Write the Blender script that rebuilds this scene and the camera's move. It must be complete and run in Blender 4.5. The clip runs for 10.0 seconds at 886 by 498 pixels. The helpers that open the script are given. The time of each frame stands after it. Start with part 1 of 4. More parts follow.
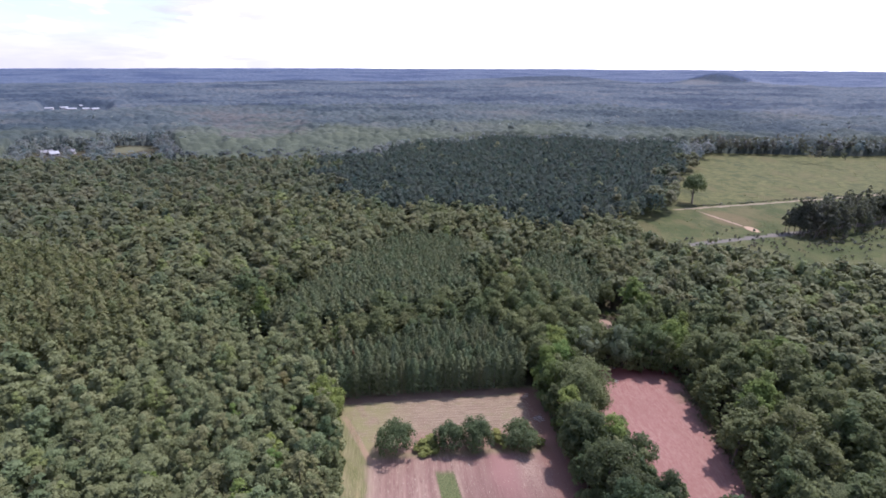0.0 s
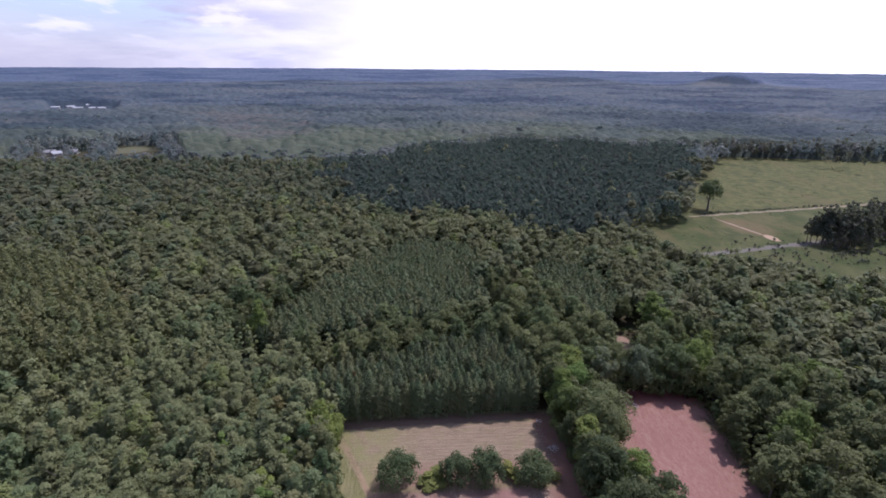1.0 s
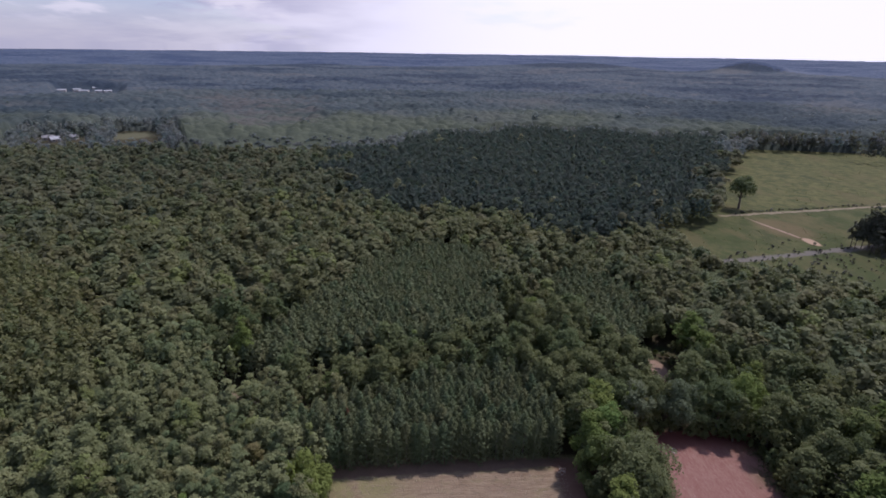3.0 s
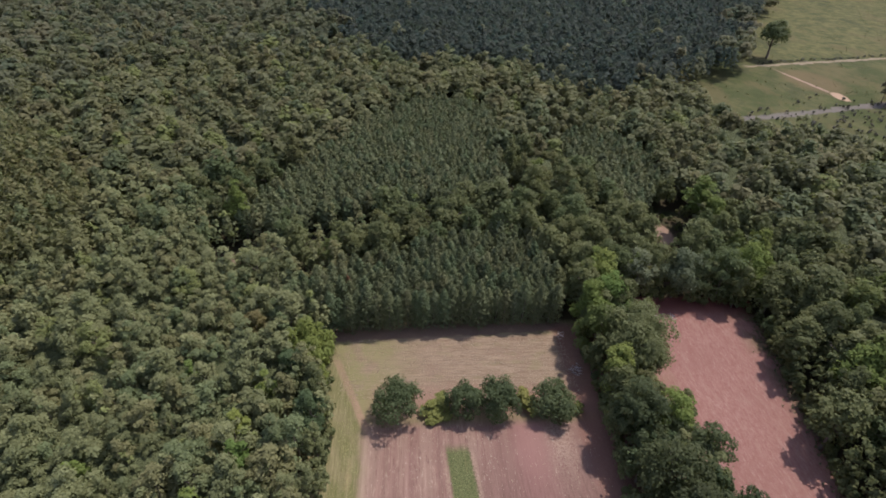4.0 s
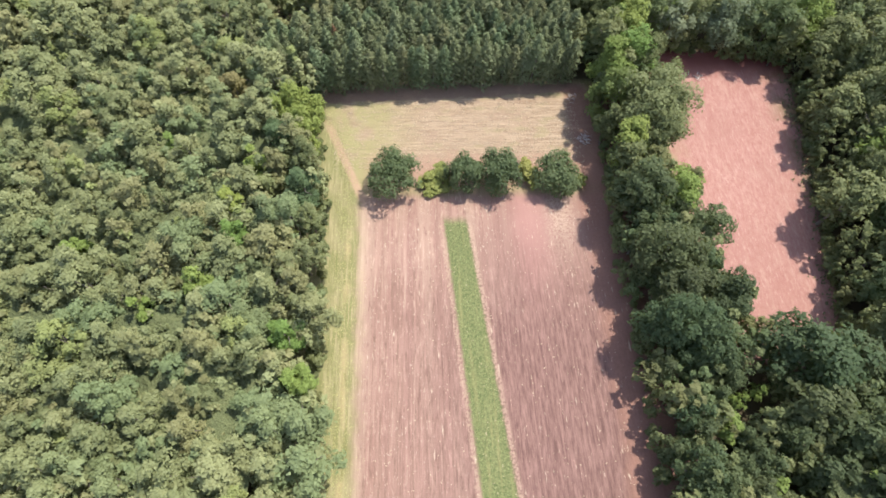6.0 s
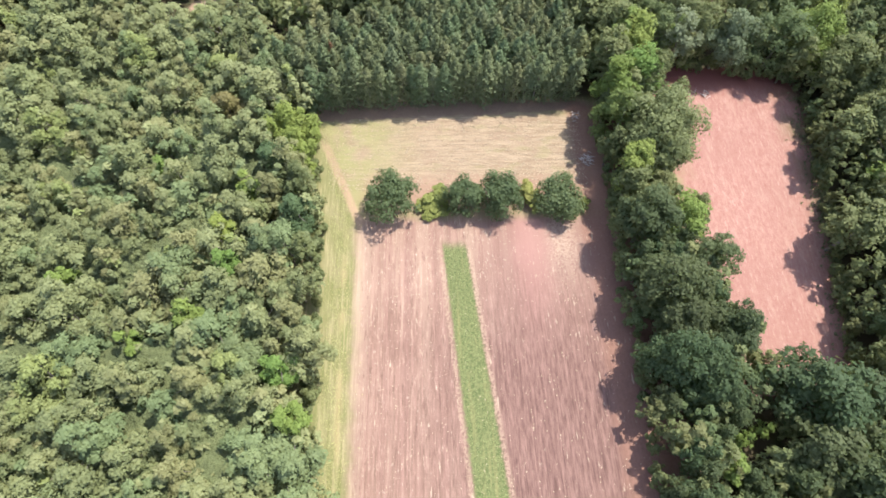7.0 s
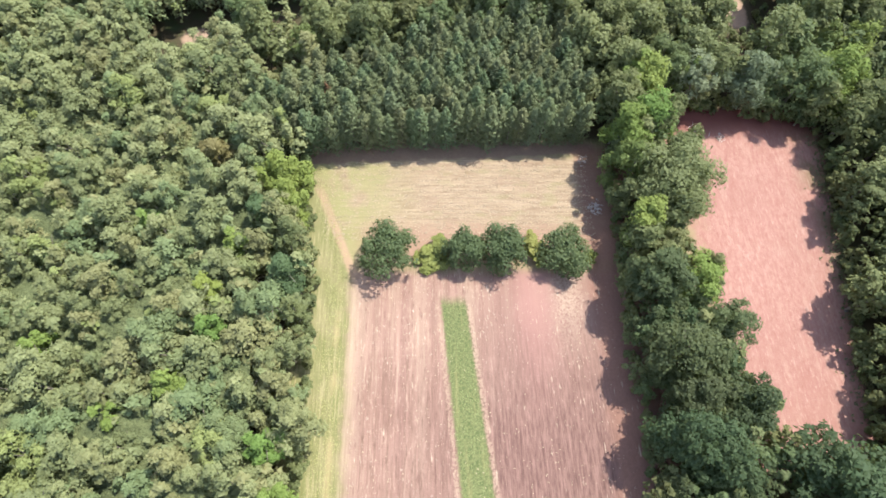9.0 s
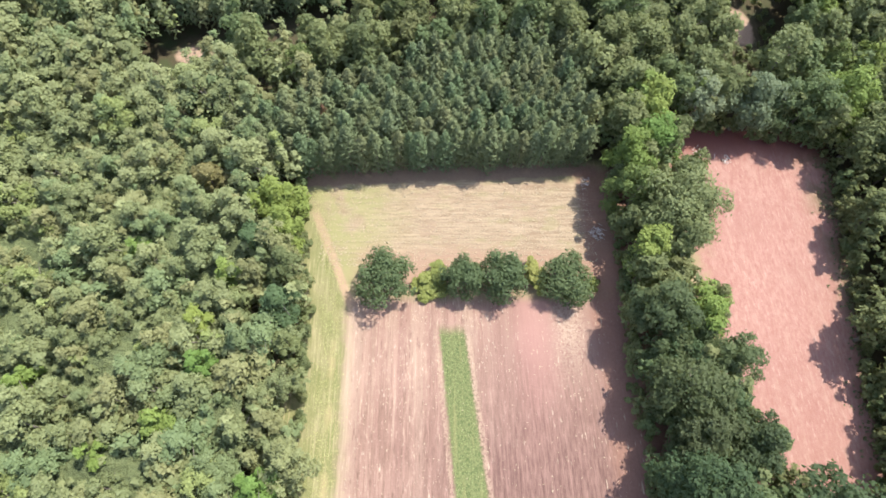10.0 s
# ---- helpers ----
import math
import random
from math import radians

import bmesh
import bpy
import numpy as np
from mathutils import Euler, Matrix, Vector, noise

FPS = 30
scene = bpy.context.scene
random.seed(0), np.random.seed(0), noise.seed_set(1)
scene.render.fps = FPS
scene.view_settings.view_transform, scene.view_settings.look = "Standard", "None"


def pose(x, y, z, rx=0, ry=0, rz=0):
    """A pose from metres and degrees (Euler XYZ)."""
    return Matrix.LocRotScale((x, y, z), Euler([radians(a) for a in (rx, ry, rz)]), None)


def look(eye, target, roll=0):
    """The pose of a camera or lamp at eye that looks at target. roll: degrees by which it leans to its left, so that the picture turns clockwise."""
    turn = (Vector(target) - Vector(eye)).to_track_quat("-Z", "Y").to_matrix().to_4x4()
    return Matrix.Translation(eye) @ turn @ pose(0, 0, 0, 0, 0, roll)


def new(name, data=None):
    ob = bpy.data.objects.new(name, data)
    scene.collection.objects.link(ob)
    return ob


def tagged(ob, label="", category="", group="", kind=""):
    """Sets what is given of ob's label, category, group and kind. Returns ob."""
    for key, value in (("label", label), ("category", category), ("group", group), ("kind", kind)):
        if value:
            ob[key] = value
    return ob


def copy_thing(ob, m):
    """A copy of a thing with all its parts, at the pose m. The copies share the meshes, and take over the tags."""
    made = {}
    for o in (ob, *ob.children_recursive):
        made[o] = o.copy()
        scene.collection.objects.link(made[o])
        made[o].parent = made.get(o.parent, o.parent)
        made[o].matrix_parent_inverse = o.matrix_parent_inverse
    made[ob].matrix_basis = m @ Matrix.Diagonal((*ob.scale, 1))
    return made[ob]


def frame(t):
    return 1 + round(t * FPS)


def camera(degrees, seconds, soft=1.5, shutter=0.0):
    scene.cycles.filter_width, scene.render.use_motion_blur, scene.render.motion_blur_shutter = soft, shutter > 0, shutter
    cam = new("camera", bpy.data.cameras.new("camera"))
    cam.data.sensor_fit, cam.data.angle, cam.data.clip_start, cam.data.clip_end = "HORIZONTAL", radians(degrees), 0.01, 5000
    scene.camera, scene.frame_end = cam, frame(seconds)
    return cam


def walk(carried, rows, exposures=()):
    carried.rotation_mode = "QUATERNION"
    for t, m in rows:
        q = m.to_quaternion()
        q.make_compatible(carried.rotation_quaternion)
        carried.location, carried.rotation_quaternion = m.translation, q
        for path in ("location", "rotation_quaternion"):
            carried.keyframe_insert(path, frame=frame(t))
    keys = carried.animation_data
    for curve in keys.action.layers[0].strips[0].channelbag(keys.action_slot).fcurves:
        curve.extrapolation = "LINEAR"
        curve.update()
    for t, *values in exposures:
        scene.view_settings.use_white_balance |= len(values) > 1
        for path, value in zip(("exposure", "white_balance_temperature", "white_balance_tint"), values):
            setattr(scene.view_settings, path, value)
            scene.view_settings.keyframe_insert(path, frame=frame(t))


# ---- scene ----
cam = camera(78.1, 10.0, soft=1.7)
METRES, EYE, TILT, LEAN, TURN = 85.6, 100.0, 0.3, 1.3, -6.0
ROWS = [
    (0.0, 0.0, 0.0, 0.0, 0.52, -19.15, -1.49),
    (0.5, -0.0046, 0.0679, -0.0047, 0.96, -19.03, -1.63),
    (1.0, -0.0092, 0.1457, -0.0018, 1.26, -19.11, -1.73),
    (1.5, -0.0114, 0.2201, -0.0037, 1.54, -19.1, -1.84),
    (2.0, -0.0142, 0.2976, -0.0026, 1.84, -19.03, -1.95),
    (2.1, -0.0144, 0.3130, -0.0028, 1.95, -15.95, -1.97),
    (2.2, -0.0147, 0.3285, -0.0031, 2.05, -12.95, -1.98),
    (2.4, -0.0152, 0.3580, -0.0037, 2.20, -11.50, -2.01),
    (2.7, -0.0157, 0.4020, -0.0050, 2.36, -14.60, -2.05),
    (3.0, -0.0161, 0.4450, -0.0062, 2.51, -20.60, -2.09),
    (3.3, -0.0162, 0.4850, -0.0070, 2.66, -25.55, -2.12),
    (3.5, -0.0163, 0.5077, -0.0074, 2.74, -28.48, -2.14),
    (4.0, -0.0151, 0.5444, -0.006, 2.95, -36.16, -2.18),
    (4.5, -0.0135, 0.5792, -0.0052, 3.13, -43.37, -2.2),
    (5.0, -0.0121, 0.6188, -0.0059, 3.37, -51.71, -2.22),
    (5.5, -0.0108, 0.6567, -0.0058, 3.59, -59.54, -2.23),
    (5.7, -0.0109, 0.6725, -0.0058, 3.66, -62.45, -2.25),
    (6.1, -0.0113, 0.7050, -0.0058, 3.79, -65.00, -2.29),
    (6.8, -0.0126, 0.7625, -0.0060, 4.02, -65.38, -2.37),
    (7.0, -0.0127, 0.7789, -0.006, 4.08, -65.39, -2.39),
    (7.5, -0.0124, 0.816, -0.0074, 4.21, -65.44, -2.38),
    (8.0, -0.0119, 0.8503, -0.0087, 4.33, -65.5, -2.36),
    (8.5, -0.0126, 0.8908, -0.009, 4.87, -65.68, -2.37),
    (9.0, -0.0137, 0.9268, -0.01, 4.95, -65.76, -2.38),
    (9.5, -0.0149, 0.9602, -0.0105, 5.03, -65.85, -2.4),
    (10.0, -0.0158, 0.9983, -0.0116, 5.15, -65.95, -2.42),
]
EXPOSURES = [(0.0, 0.28, 5800, 26), (0.5, -0.03, 5800, 26), (1.0, -0.2, 5800, 26), (2.0, -0.24, 5800, 26), (2.4, -0.24, 5800, 26), (3.3, -0.78, 6100, 25), (3.6, -0.63, 6250, 24), (4.0, -0.14, 6450, 21), (4.5, 0.24, 6550, 20), (5.0, 0.52, 6550, 18), (5.5, 0.78, 6550, 14), (7.0, 1.16, 6450, 9), (10.0, 1.17, 6400, 7)]
walk(cam, [(t, pose(0, 0, EYE, TILT, LEAN, TURN) @ pose(METRES * x, METRES * y, METRES * z, 90 + pitch, roll, yaw)) for t, x, y, z, yaw, pitch, roll in ROWS], EXPOSURES)


# ---- light ----
SUN_TO = Vector((0.46, 0.33, 1.0)).normalized()
SUN_EL, SUN_AZ = math.asin(SUN_TO.z), math.atan2(SUN_TO.x, SUN_TO.y)

world = bpy.data.worlds.new("sky")
scene.world = world
world.use_nodes = True


class Net:
    """Short-hand for building node trees."""

    def __init__(self, tree):
        self.tree = tree
        tree.nodes.clear()

    def node(self, kind, ins=None, **props):
        n = self.tree.nodes.new(kind)
        for k, v in props.items():
            setattr(n, k, v)
        for k, v in (ins or {}).items():
            self.put(n.inputs[k], v)
        return n

    def put(self, socket, v):
        if isinstance(v, bpy.types.NodeSocket):
            self.tree.links.new(v, socket)
        elif isinstance(v, (tuple, list)) and socket.type == "RGBA" and len(v) == 3:
            socket.default_value = (*v, 1.0)
        else:
            socket.default_value = v

    def m(self, op, a, b=0.0, c=0.0, clamp=False):
        n = self.tree.nodes.new("ShaderNodeMath")
        n.operation, n.use_clamp = op, clamp
        for i, v in enumerate((a, b, c)):
            self.put(n.inputs[i], v)
        return n.outputs[0]

    def ss(self, v, lo, hi, a=0.0, b=1.0):
        n = self.node("ShaderNodeMapRange", {0: v, 1: lo, 2: hi, 3: a, 4: b}, interpolation_type="SMOOTHSTEP")
        return n.outputs[0]

    def mix(self, f, a, b, blend="MIX"):
        n = self.node("ShaderNodeMix", data_type="RGBA", blend_type=blend)
        self.put(n.inputs[0], f)
        self.put(n.inputs[6], a)
        self.put(n.inputs[7], b)
        return n.outputs[2]

    def noise(self, vec, scale, detail=3.0, rough=0.55, out="Fac"):
        n = self.node("ShaderNodeTexNoise", {"Vector": vec, "Scale": scale, "Detail": detail, "Roughness": rough})
        return n.outputs[out]

    def mapped(self, vec, scale=(1, 1, 1), rot=(0, 0, 0), loc=(0, 0, 0)):
        return self.node("ShaderNodeMapping", {"Vector": vec, "Scale": scale, "Rotation": rot, "Location": loc}).outputs[0]


def build_sky():
    n = Net(world.node_tree)
    sky = n.node("ShaderNodeTexSky", sky_type="NISHITA", sun_disc=False, sun_elevation=SUN_EL, sun_rotation=SUN_AZ,
                 altitude=200.0, air_density=1.0, dust_density=0.8, ozone_density=2.0)
    way = n.node("ShaderNodeTexCoord").outputs["Generated"]
    sep = n.node("ShaderNodeSeparateXYZ", {0: way})
    up = n.m("MAXIMUM", sep.outputs[2], 0.0)
    # clouds lie on a flat layer, so they crowd together towards the horizon
    inv = n.m("DIVIDE", 1.0, n.m("ADD", up, 0.16))
    flat = n.node("ShaderNodeCombineXYZ", {0: n.m("MULTIPLY", sep.outputs[0], inv), 1: n.m("MULTIPLY", sep.outputs[1], inv), 2: 0.0}).outputs[0]
    big = n.noise(n.mapped(flat, loc=(3.4, 1.7, 0)), 0.55, 7.0, 0.58)
    # the cloud bank is closed on the sun's side, broken away from it
    side = n.ss(sep.outputs[0], -0.55, 0.25, -0.02, 0.26)
    # overhead the gaps between the clouds show
    side = n.m("ADD", n.m("MULTIPLY", side, n.ss(up, 0.60, 0.22)), n.ss(up, 0.22, 0.60, 0.0, -0.07))
    cloud = n.ss(n.m("ADD", big, side), 0.44, 0.64)
    haze = n.ss(up, 0.0, 0.14, 0.85, 0.12)
    cover = n.m("MAXIMUM", cloud, haze)
    white = n.mix(n.ss(sep.outputs[0], -0.6, 0.3), (4.7, 4.65, 5.2), (9.0, 9.0, 9.4))
    white = n.mix(n.m("MULTIPLY", n.ss(n.noise(flat, 0.9, 5.0), 0.35, 0.62), n.ss(sep.outputs[0], 0.05, -0.35)), white, (3.9, 3.95, 4.9))
    blue = n.mix(1.0, sky.outputs[0], (1.12, 1.17, 1.24), "MULTIPLY")
    col = n.mix(cover, blue, white)
    # small white puffs away from the sun
    puff = n.ss(n.noise(n.mapped(flat, (1.0, 0.7, 1.0), loc=(1.3, 6.1, 0)), 1.9, 5.0, 0.55), 0.50, 0.63)
    puff = n.m("MULTIPLY", n.m("MULTIPLY", puff, n.ss(up, 0.015, 0.06)), n.ss(sep.outputs[0], 0.10, -0.20, 0.0, 0.85))
    col = n.mix(puff, col, (7.0, 6.9, 7.1))
    out = n.node("ShaderNodeOutputWorld")
    bg = n.node("ShaderNodeBackground", {"Color": col, "Strength": 0.17})
    n.tree.links.new(bg.outputs[0], out.inputs[0])


build_sky()

sun = new("sun", bpy.data.lights.new("sun", "SUN"))
sun.data.energy, sun.data.angle, sun.data.color = 5.0, radians(0.6), (1.0, 0.95, 0.87)
sun.matrix_world = look(SUN_TO * 400, (0, 0, 0))


# ---- materials ----
def material(name):
    mat = bpy.data.materials.new(name)
    mat.use_nodes = True
    return mat, Net(mat.node_tree)


def finish(n, color, rough=0.85, spec=0.25, normal=None, extra=None):
    bsdf = n.node("ShaderNodeBsdfPrincipled", {"Base Color": color, "Roughness": rough, "Specular IOR Level": spec})
    if normal is not None:
        n.put(bsdf.inputs["Normal"], normal)
    for k, v in (extra or {}).items():
        n.put(bsdf.inputs[k], v)
    out = n.node("ShaderNodeOutputMaterial")
    n.tree.links.new(bsdf.outputs[0], out.inputs[0])
    return bsdf


def leaf_material(name, dark, mid, light, by_object, fresh=(0.13, 0.19, 0.035), far=False, thin=0.40):
    """Foliage: the colour wanders from tree to tree and from spray to spray; light passes partly through."""
    mat, n = material(name)
    isl = n.node("ShaderNodeNewGeometry").outputs["Random Per Island"]
    if by_object:
        tree = n.node("ShaderNodeObjectInfo").outputs["Random"]
    else:
        tree = n.node("ShaderNodeAttribute", attribute_name="tone").outputs["Fac"]
    pos = n.node("ShaderNodeNewGeometry").outputs["Position"]
    patch = n.noise(n.mapped(pos, (1, 0.4, 1)), 0.006, 4.0, 0.6) if far else n.noise(pos, 0.02, 2.0)
    v = n.m("ADD", n.m("MULTIPLY", tree, 0.62), n.m("MULTIPLY", isl, 0.24))
    v = n.m("ADD", v, n.m("MULTIPLY", n.m("SUBTRACT", patch, 0.5), 2.2 if far else 0.8), clamp=True)
    ramp = n.node("ShaderNodeValToRGB", {0: v})
    e = ramp.color_ramp.elements
    e[0].position, e[0].color = 0.05, (*dark, 1)
    e[1].position, e[1].color = 0.92, (*light, 1)
    k = e.new(0.48)
    k.color = (*mid, 1)
    # now and then a fresher or a browner tree
    other = n.m("FRACT", n.m("MULTIPLY", tree, 17.3))
    col = n.mix(n.m("MULTIPLY", n.ss(other, 0.93, 0.96), 0.65), ramp.outputs[0], fresh)
    col = n.mix(n.m("MULTIPLY", n.ss(other, 0.24, 0.10), 0.4), col, (mid[0] * 1.22, mid[1] * 0.98, mid[2] * 0.98))
    col = n.mix(n.m("MULTIPLY", n.m("MULTIPLY", n.ss(other, 0.28, 0.36), n.ss(other, 0.52, 0.44)), 0.6), col, (mid[0] * 0.70, mid[1] * 0.90, mid[2] * 0.92))
    bsdf = n.node("ShaderNodeBsdfPrincipled", {"Base Color": col, "Roughness": 0.65, "Specular IOR Level": 0.16})
    tr = n.node("ShaderNodeBsdfTranslucent", {"Color": n.mix(1.0, col, (1.12, 1.12, 1.0), "MULTIPLY") if far else n.mix(0.45, col, (0.19, 0.22, 0.05))})
    mx = n.node("ShaderNodeMixShader", {0: thin, 1: bsdf.outputs[0], 2: tr.outputs[0]})
    out = n.node("ShaderNodeOutputMaterial")
    n.tree.links.new(mx.outputs[0], out.inputs[0])
    return mat


BROAD = ((0.080, 0.097, 0.042), (0.122, 0.141, 0.058), (0.168, 0.181, 0.077))
PALE = ((0.124, 0.144, 0.065), (0.170, 0.188, 0.084), (0.212, 0.227, 0.106))
PINE = ((0.088, 0.107, 0.053), (0.116, 0.136, 0.064), (0.145, 0.163, 0.078))
# a cloud's shadow over the pine block is put into these darker colours
SHADED_PINE = ((0.058, 0.079, 0.066), (0.067, 0.090, 0.072), (0.078, 0.103, 0.078))
# FAR, and OUTER more faintly, have the blue haze of distance mixed in
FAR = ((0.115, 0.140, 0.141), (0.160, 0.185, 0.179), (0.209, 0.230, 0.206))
OUTER = ((0.113, 0.130, 0.081), (0.154, 0.170, 0.099), (0.197, 0.208, 0.121))
MIDDLE = ((0.110, 0.122, 0.062), (0.148, 0.159, 0.076), (0.188, 0.193, 0.093))
leaf_outer_wood = leaf_material("outer_wood_foliage", *OUTER, False, (0.14, 0.17, 0.07), True, 0.55)
leaf_middle_wood = leaf_material("middle_wood_foliage", *MIDDLE, False, (0.185, 0.225, 0.07))
leaf_fresh = leaf_material("fresh_foliage", (0.122, 0.172, 0.044), (0.160, 0.216, 0.054), (0.200, 0.252, 0.072), True, (0.22, 0.25, 0.06))
leaf_greygreen = leaf_material("grey_green_foliage", (0.106, 0.134, 0.076), (0.140, 0.170, 0.094), (0.176, 0.206, 0.118), True, (0.17, 0.19, 0.11))
leaf_olive_wood = leaf_material("olive_pine_foliage", (0.112, 0.122, 0.056), (0.148, 0.158, 0.070), (0.186, 0.192, 0.088), False, (0.17, 0.17, 0.075))
leaf_pale = leaf_material("pale_foliage", *PALE, True, (0.19, 0.225, 0.07), thin=0.32)
leaf_pale_wood = leaf_material("pale_wood_foliage", *PALE, False, (0.19, 0.225, 0.07), thin=0.32)
leaf_broad = leaf_material("broadleaf_foliage", *BROAD, True)
leaf_broad_wood = leaf_material("broadleaf_wood_foliage", *BROAD, False)
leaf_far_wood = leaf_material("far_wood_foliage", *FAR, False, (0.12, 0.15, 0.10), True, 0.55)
leaf_pine = leaf_material("pine_foliage", *PINE, True, (0.12, 0.15, 0.08), thin=0.2)
leaf_pine_wood = leaf_material("pine_wood_foliage", *PINE, False, (0.12, 0.15, 0.08), thin=0.2)
leaf_shaded_pine_wood = leaf_material("shaded_pine_wood_foliage", *SHADED_PINE, False, (0.05, 0.07, 0.045), True, 0.55)
leaf_oak = leaf_material("oak_foliage", (0.066, 0.092, 0.042), (0.092, 0.122, 0.054), (0.122, 0.152, 0.068), True, (0.11, 0.15, 0.06))
leaf_midgreen = leaf_material("mid_green_foliage", (0.088, 0.116, 0.053), (0.118, 0.150, 0.064), (0.152, 0.182, 0.080), True, (0.14, 0.18, 0.07))
leaf_deep = leaf_material("deep_green_foliage", (0.046, 0.064, 0.030), (0.065, 0.086, 0.038), (0.090, 0.112, 0.048), True, (0.09, 0.12, 0.05))
leaf_grey = leaf_material("grey_foliage", (0.055, 0.060, 0.045), (0.080, 0.085, 0.062), (0.115, 0.115, 0.085), True, (0.11, 0.12, 0.08))
leaf_grey_wood = leaf_material("grey_wood_foliage", (0.070, 0.074, 0.066), (0.105, 0.102, 0.088), (0.145, 0.136, 0.118), False, (0.11, 0.12, 0.08))
leaf_bush = leaf_material("bush_foliage", (0.14, 0.16, 0.045), (0.19, 0.21, 0.06), (0.24, 0.25, 0.08), True, (0.22, 0.23, 0.07))
leaf_bushwood = leaf_material("olive_foliage", (0.13, 0.13, 0.055), (0.17, 0.165, 0.07), (0.21, 0.20, 0.09), True, (0.2, 0.19, 0.08))
leaf_bushwood_wood = leaf_material("tussock_foliage", (0.085, 0.095, 0.042), (0.110, 0.120, 0.052), (0.140, 0.145, 0.066), False, (0.13, 0.13, 0.06))
leaf_dead = leaf_material("dead_needles", (0.16, 0.07, 0.04), (0.22, 0.10, 0.06), (0.28, 0.14, 0.08), True, (0.25, 0.13, 0.08))


def bark_material():
    mat, n = material("bark")
    pos = n.node("ShaderNodeNewGeometry").outputs["Position"]
    streak = n.noise(n.mapped(pos, (4, 4, 0.8)), 1.0, 4.0)
    col = n.mix(streak, (0.07, 0.055, 0.045), (0.22, 0.19, 0.16))
    bump = n.node("ShaderNodeBump", {"Height": streak, "Strength": 0.6, "Distance": 0.05})
    finish(n, col, 0.9, 0.2, bump.outputs[0])
    return mat


bark = bark_material()


def plain(name, a, b, scale, rough=0.8):
    mat, n = material(name)
    pos = n.node("ShaderNodeNewGeometry").outputs["Position"]
    finish(n, n.mix(n.noise(pos, scale, 4.0), a, b), rough, 0.3)
    return mat


def ground_material():
    """One sheet: leaf litter under the trees, stubble, tilled clay, grass, the red field, the far meadow and its tracks."""
    mat, n = material("ground")
    pos = n.node("ShaderNodeNewGeometry").outputs["Position"]
    warp = n.noise(pos, 0.35, 4.0, 0.6, "Color")
    wob = n.node("ShaderNodeVectorMath", {0: warp, 1: (0.5, 0.5, 0.5)}, operation="SUBTRACT").outputs[0]
    wob = n.node("ShaderNodeVectorMath", {0: wob, "Scale": 2.4}, operation="SCALE").outputs[0]
    sep0 = n.node("ShaderNodeSeparateXYZ", {0: pos})
    sep = n.node("ShaderNodeSeparateXYZ", {0: n.node("ShaderNodeVectorMath", {0: pos, 1: wob}, operation="ADD").outputs[0]})
    x, y = sep.outputs[0], sep.outputs[1]
    fine = n.noise(pos, 2.2, 5.0, 0.65)
    mid = n.noise(pos, 0.16, 4.0, 0.6)
    broad = n.noise(pos, 0.045, 3.0, 0.5)

    def lin(a, b, px=None, py=None):
        """a + b * y"""
        return n.m("MULTIPLY_ADD", py or y, b, a)

    def band(v, lo, hi, w):
        f = n.m("MULTIPLY", n.ss(n.m("SUBTRACT", v, lo), -w, w), n.ss(n.m("SUBTRACT", hi, v), -w, w))
        return f

    def both(*fs):
        r = fs[0]
        for f in fs[1:]:
            r = n.m("MULTIPLY", r, f)
        return r

    # leaf litter
    col = n.mix(fine, (0.060, 0.052, 0.030), (0.13, 0.105, 0.065))
    col = n.mix(n.ss(mid, 0.45, 0.65), col, (0.075, 0.095, 0.042))

    # verge grass round the fields
    grass = n.mix(fine, (0.165, 0.185, 0.075), (0.34, 0.325, 0.155))
    grass = n.mix(n.ss(mid, 0.4, 0.7), grass, (0.33, 0.30, 0.165))
    combed = n.noise(n.mapped(pos, (2.4, 0.12, 1.0)), 1.0, 4.0, 0.7)
    grass = n.mix(n.m("MULTIPLY", n.ss(combed, 0.50, 0.64), 0.7), grass, (0.47, 0.41, 0.24))
    grass = n.mix(n.m("MULTIPLY", n.ss(combed, 0.46, 0.36), 0.6), grass, (0.19, 0.20, 0.075))
    f = both(band(x, -19.0, 46.0, 1.0), band(y, -32.0, 151.0, 1.0))
    col = n.mix(f, col, grass)

    # upper stubble, mown in rows along x
    rows = n.noise(n.mapped(pos, (0.22, 2.4, 1.0)), 1.0, 5.0, 0.75)
    stub = n.mix(n.ss(rows, 0.32, 0.68), (0.295, 0.212, 0.147), (0.500, 0.392, 0.280))
    stub = n.mix(n.m("MULTIPLY", n.ss(fine, 0.5, 0.75), 0.35), stub, (0.58, 0.49, 0.35))
    stub = n.mix(n.m("MULTIPLY", n.ss(mid, 0.50, 0.62), 0.45), stub, (0.37, 0.265, 0.195))
    stub = n.mix(n.m("MULTIPLY", n.ss(n.noise(n.mapped(pos, (0.5, 1.1, 1.0)), 0.35, 4.0), 0.52, 0.64), 0.45), stub, (0.33, 0.30, 0.16))
    west = n.m("MULTIPLY", n.ss(x, 8.0, -10.0), n.ss(mid, 0.34, 0.56))
    stub = n.mix(n.m("MULTIPLY", west, 0.7), stub, (0.34, 0.34, 0.15))
    stub = n.mix(both(n.ss(n.m("SUBTRACT", y, n.m("MULTIPLY", mid, 6.0)), 128.5, 124.5), n.ss(x, -9.0, -3.0)), stub, (0.40, 0.27, 0.20))
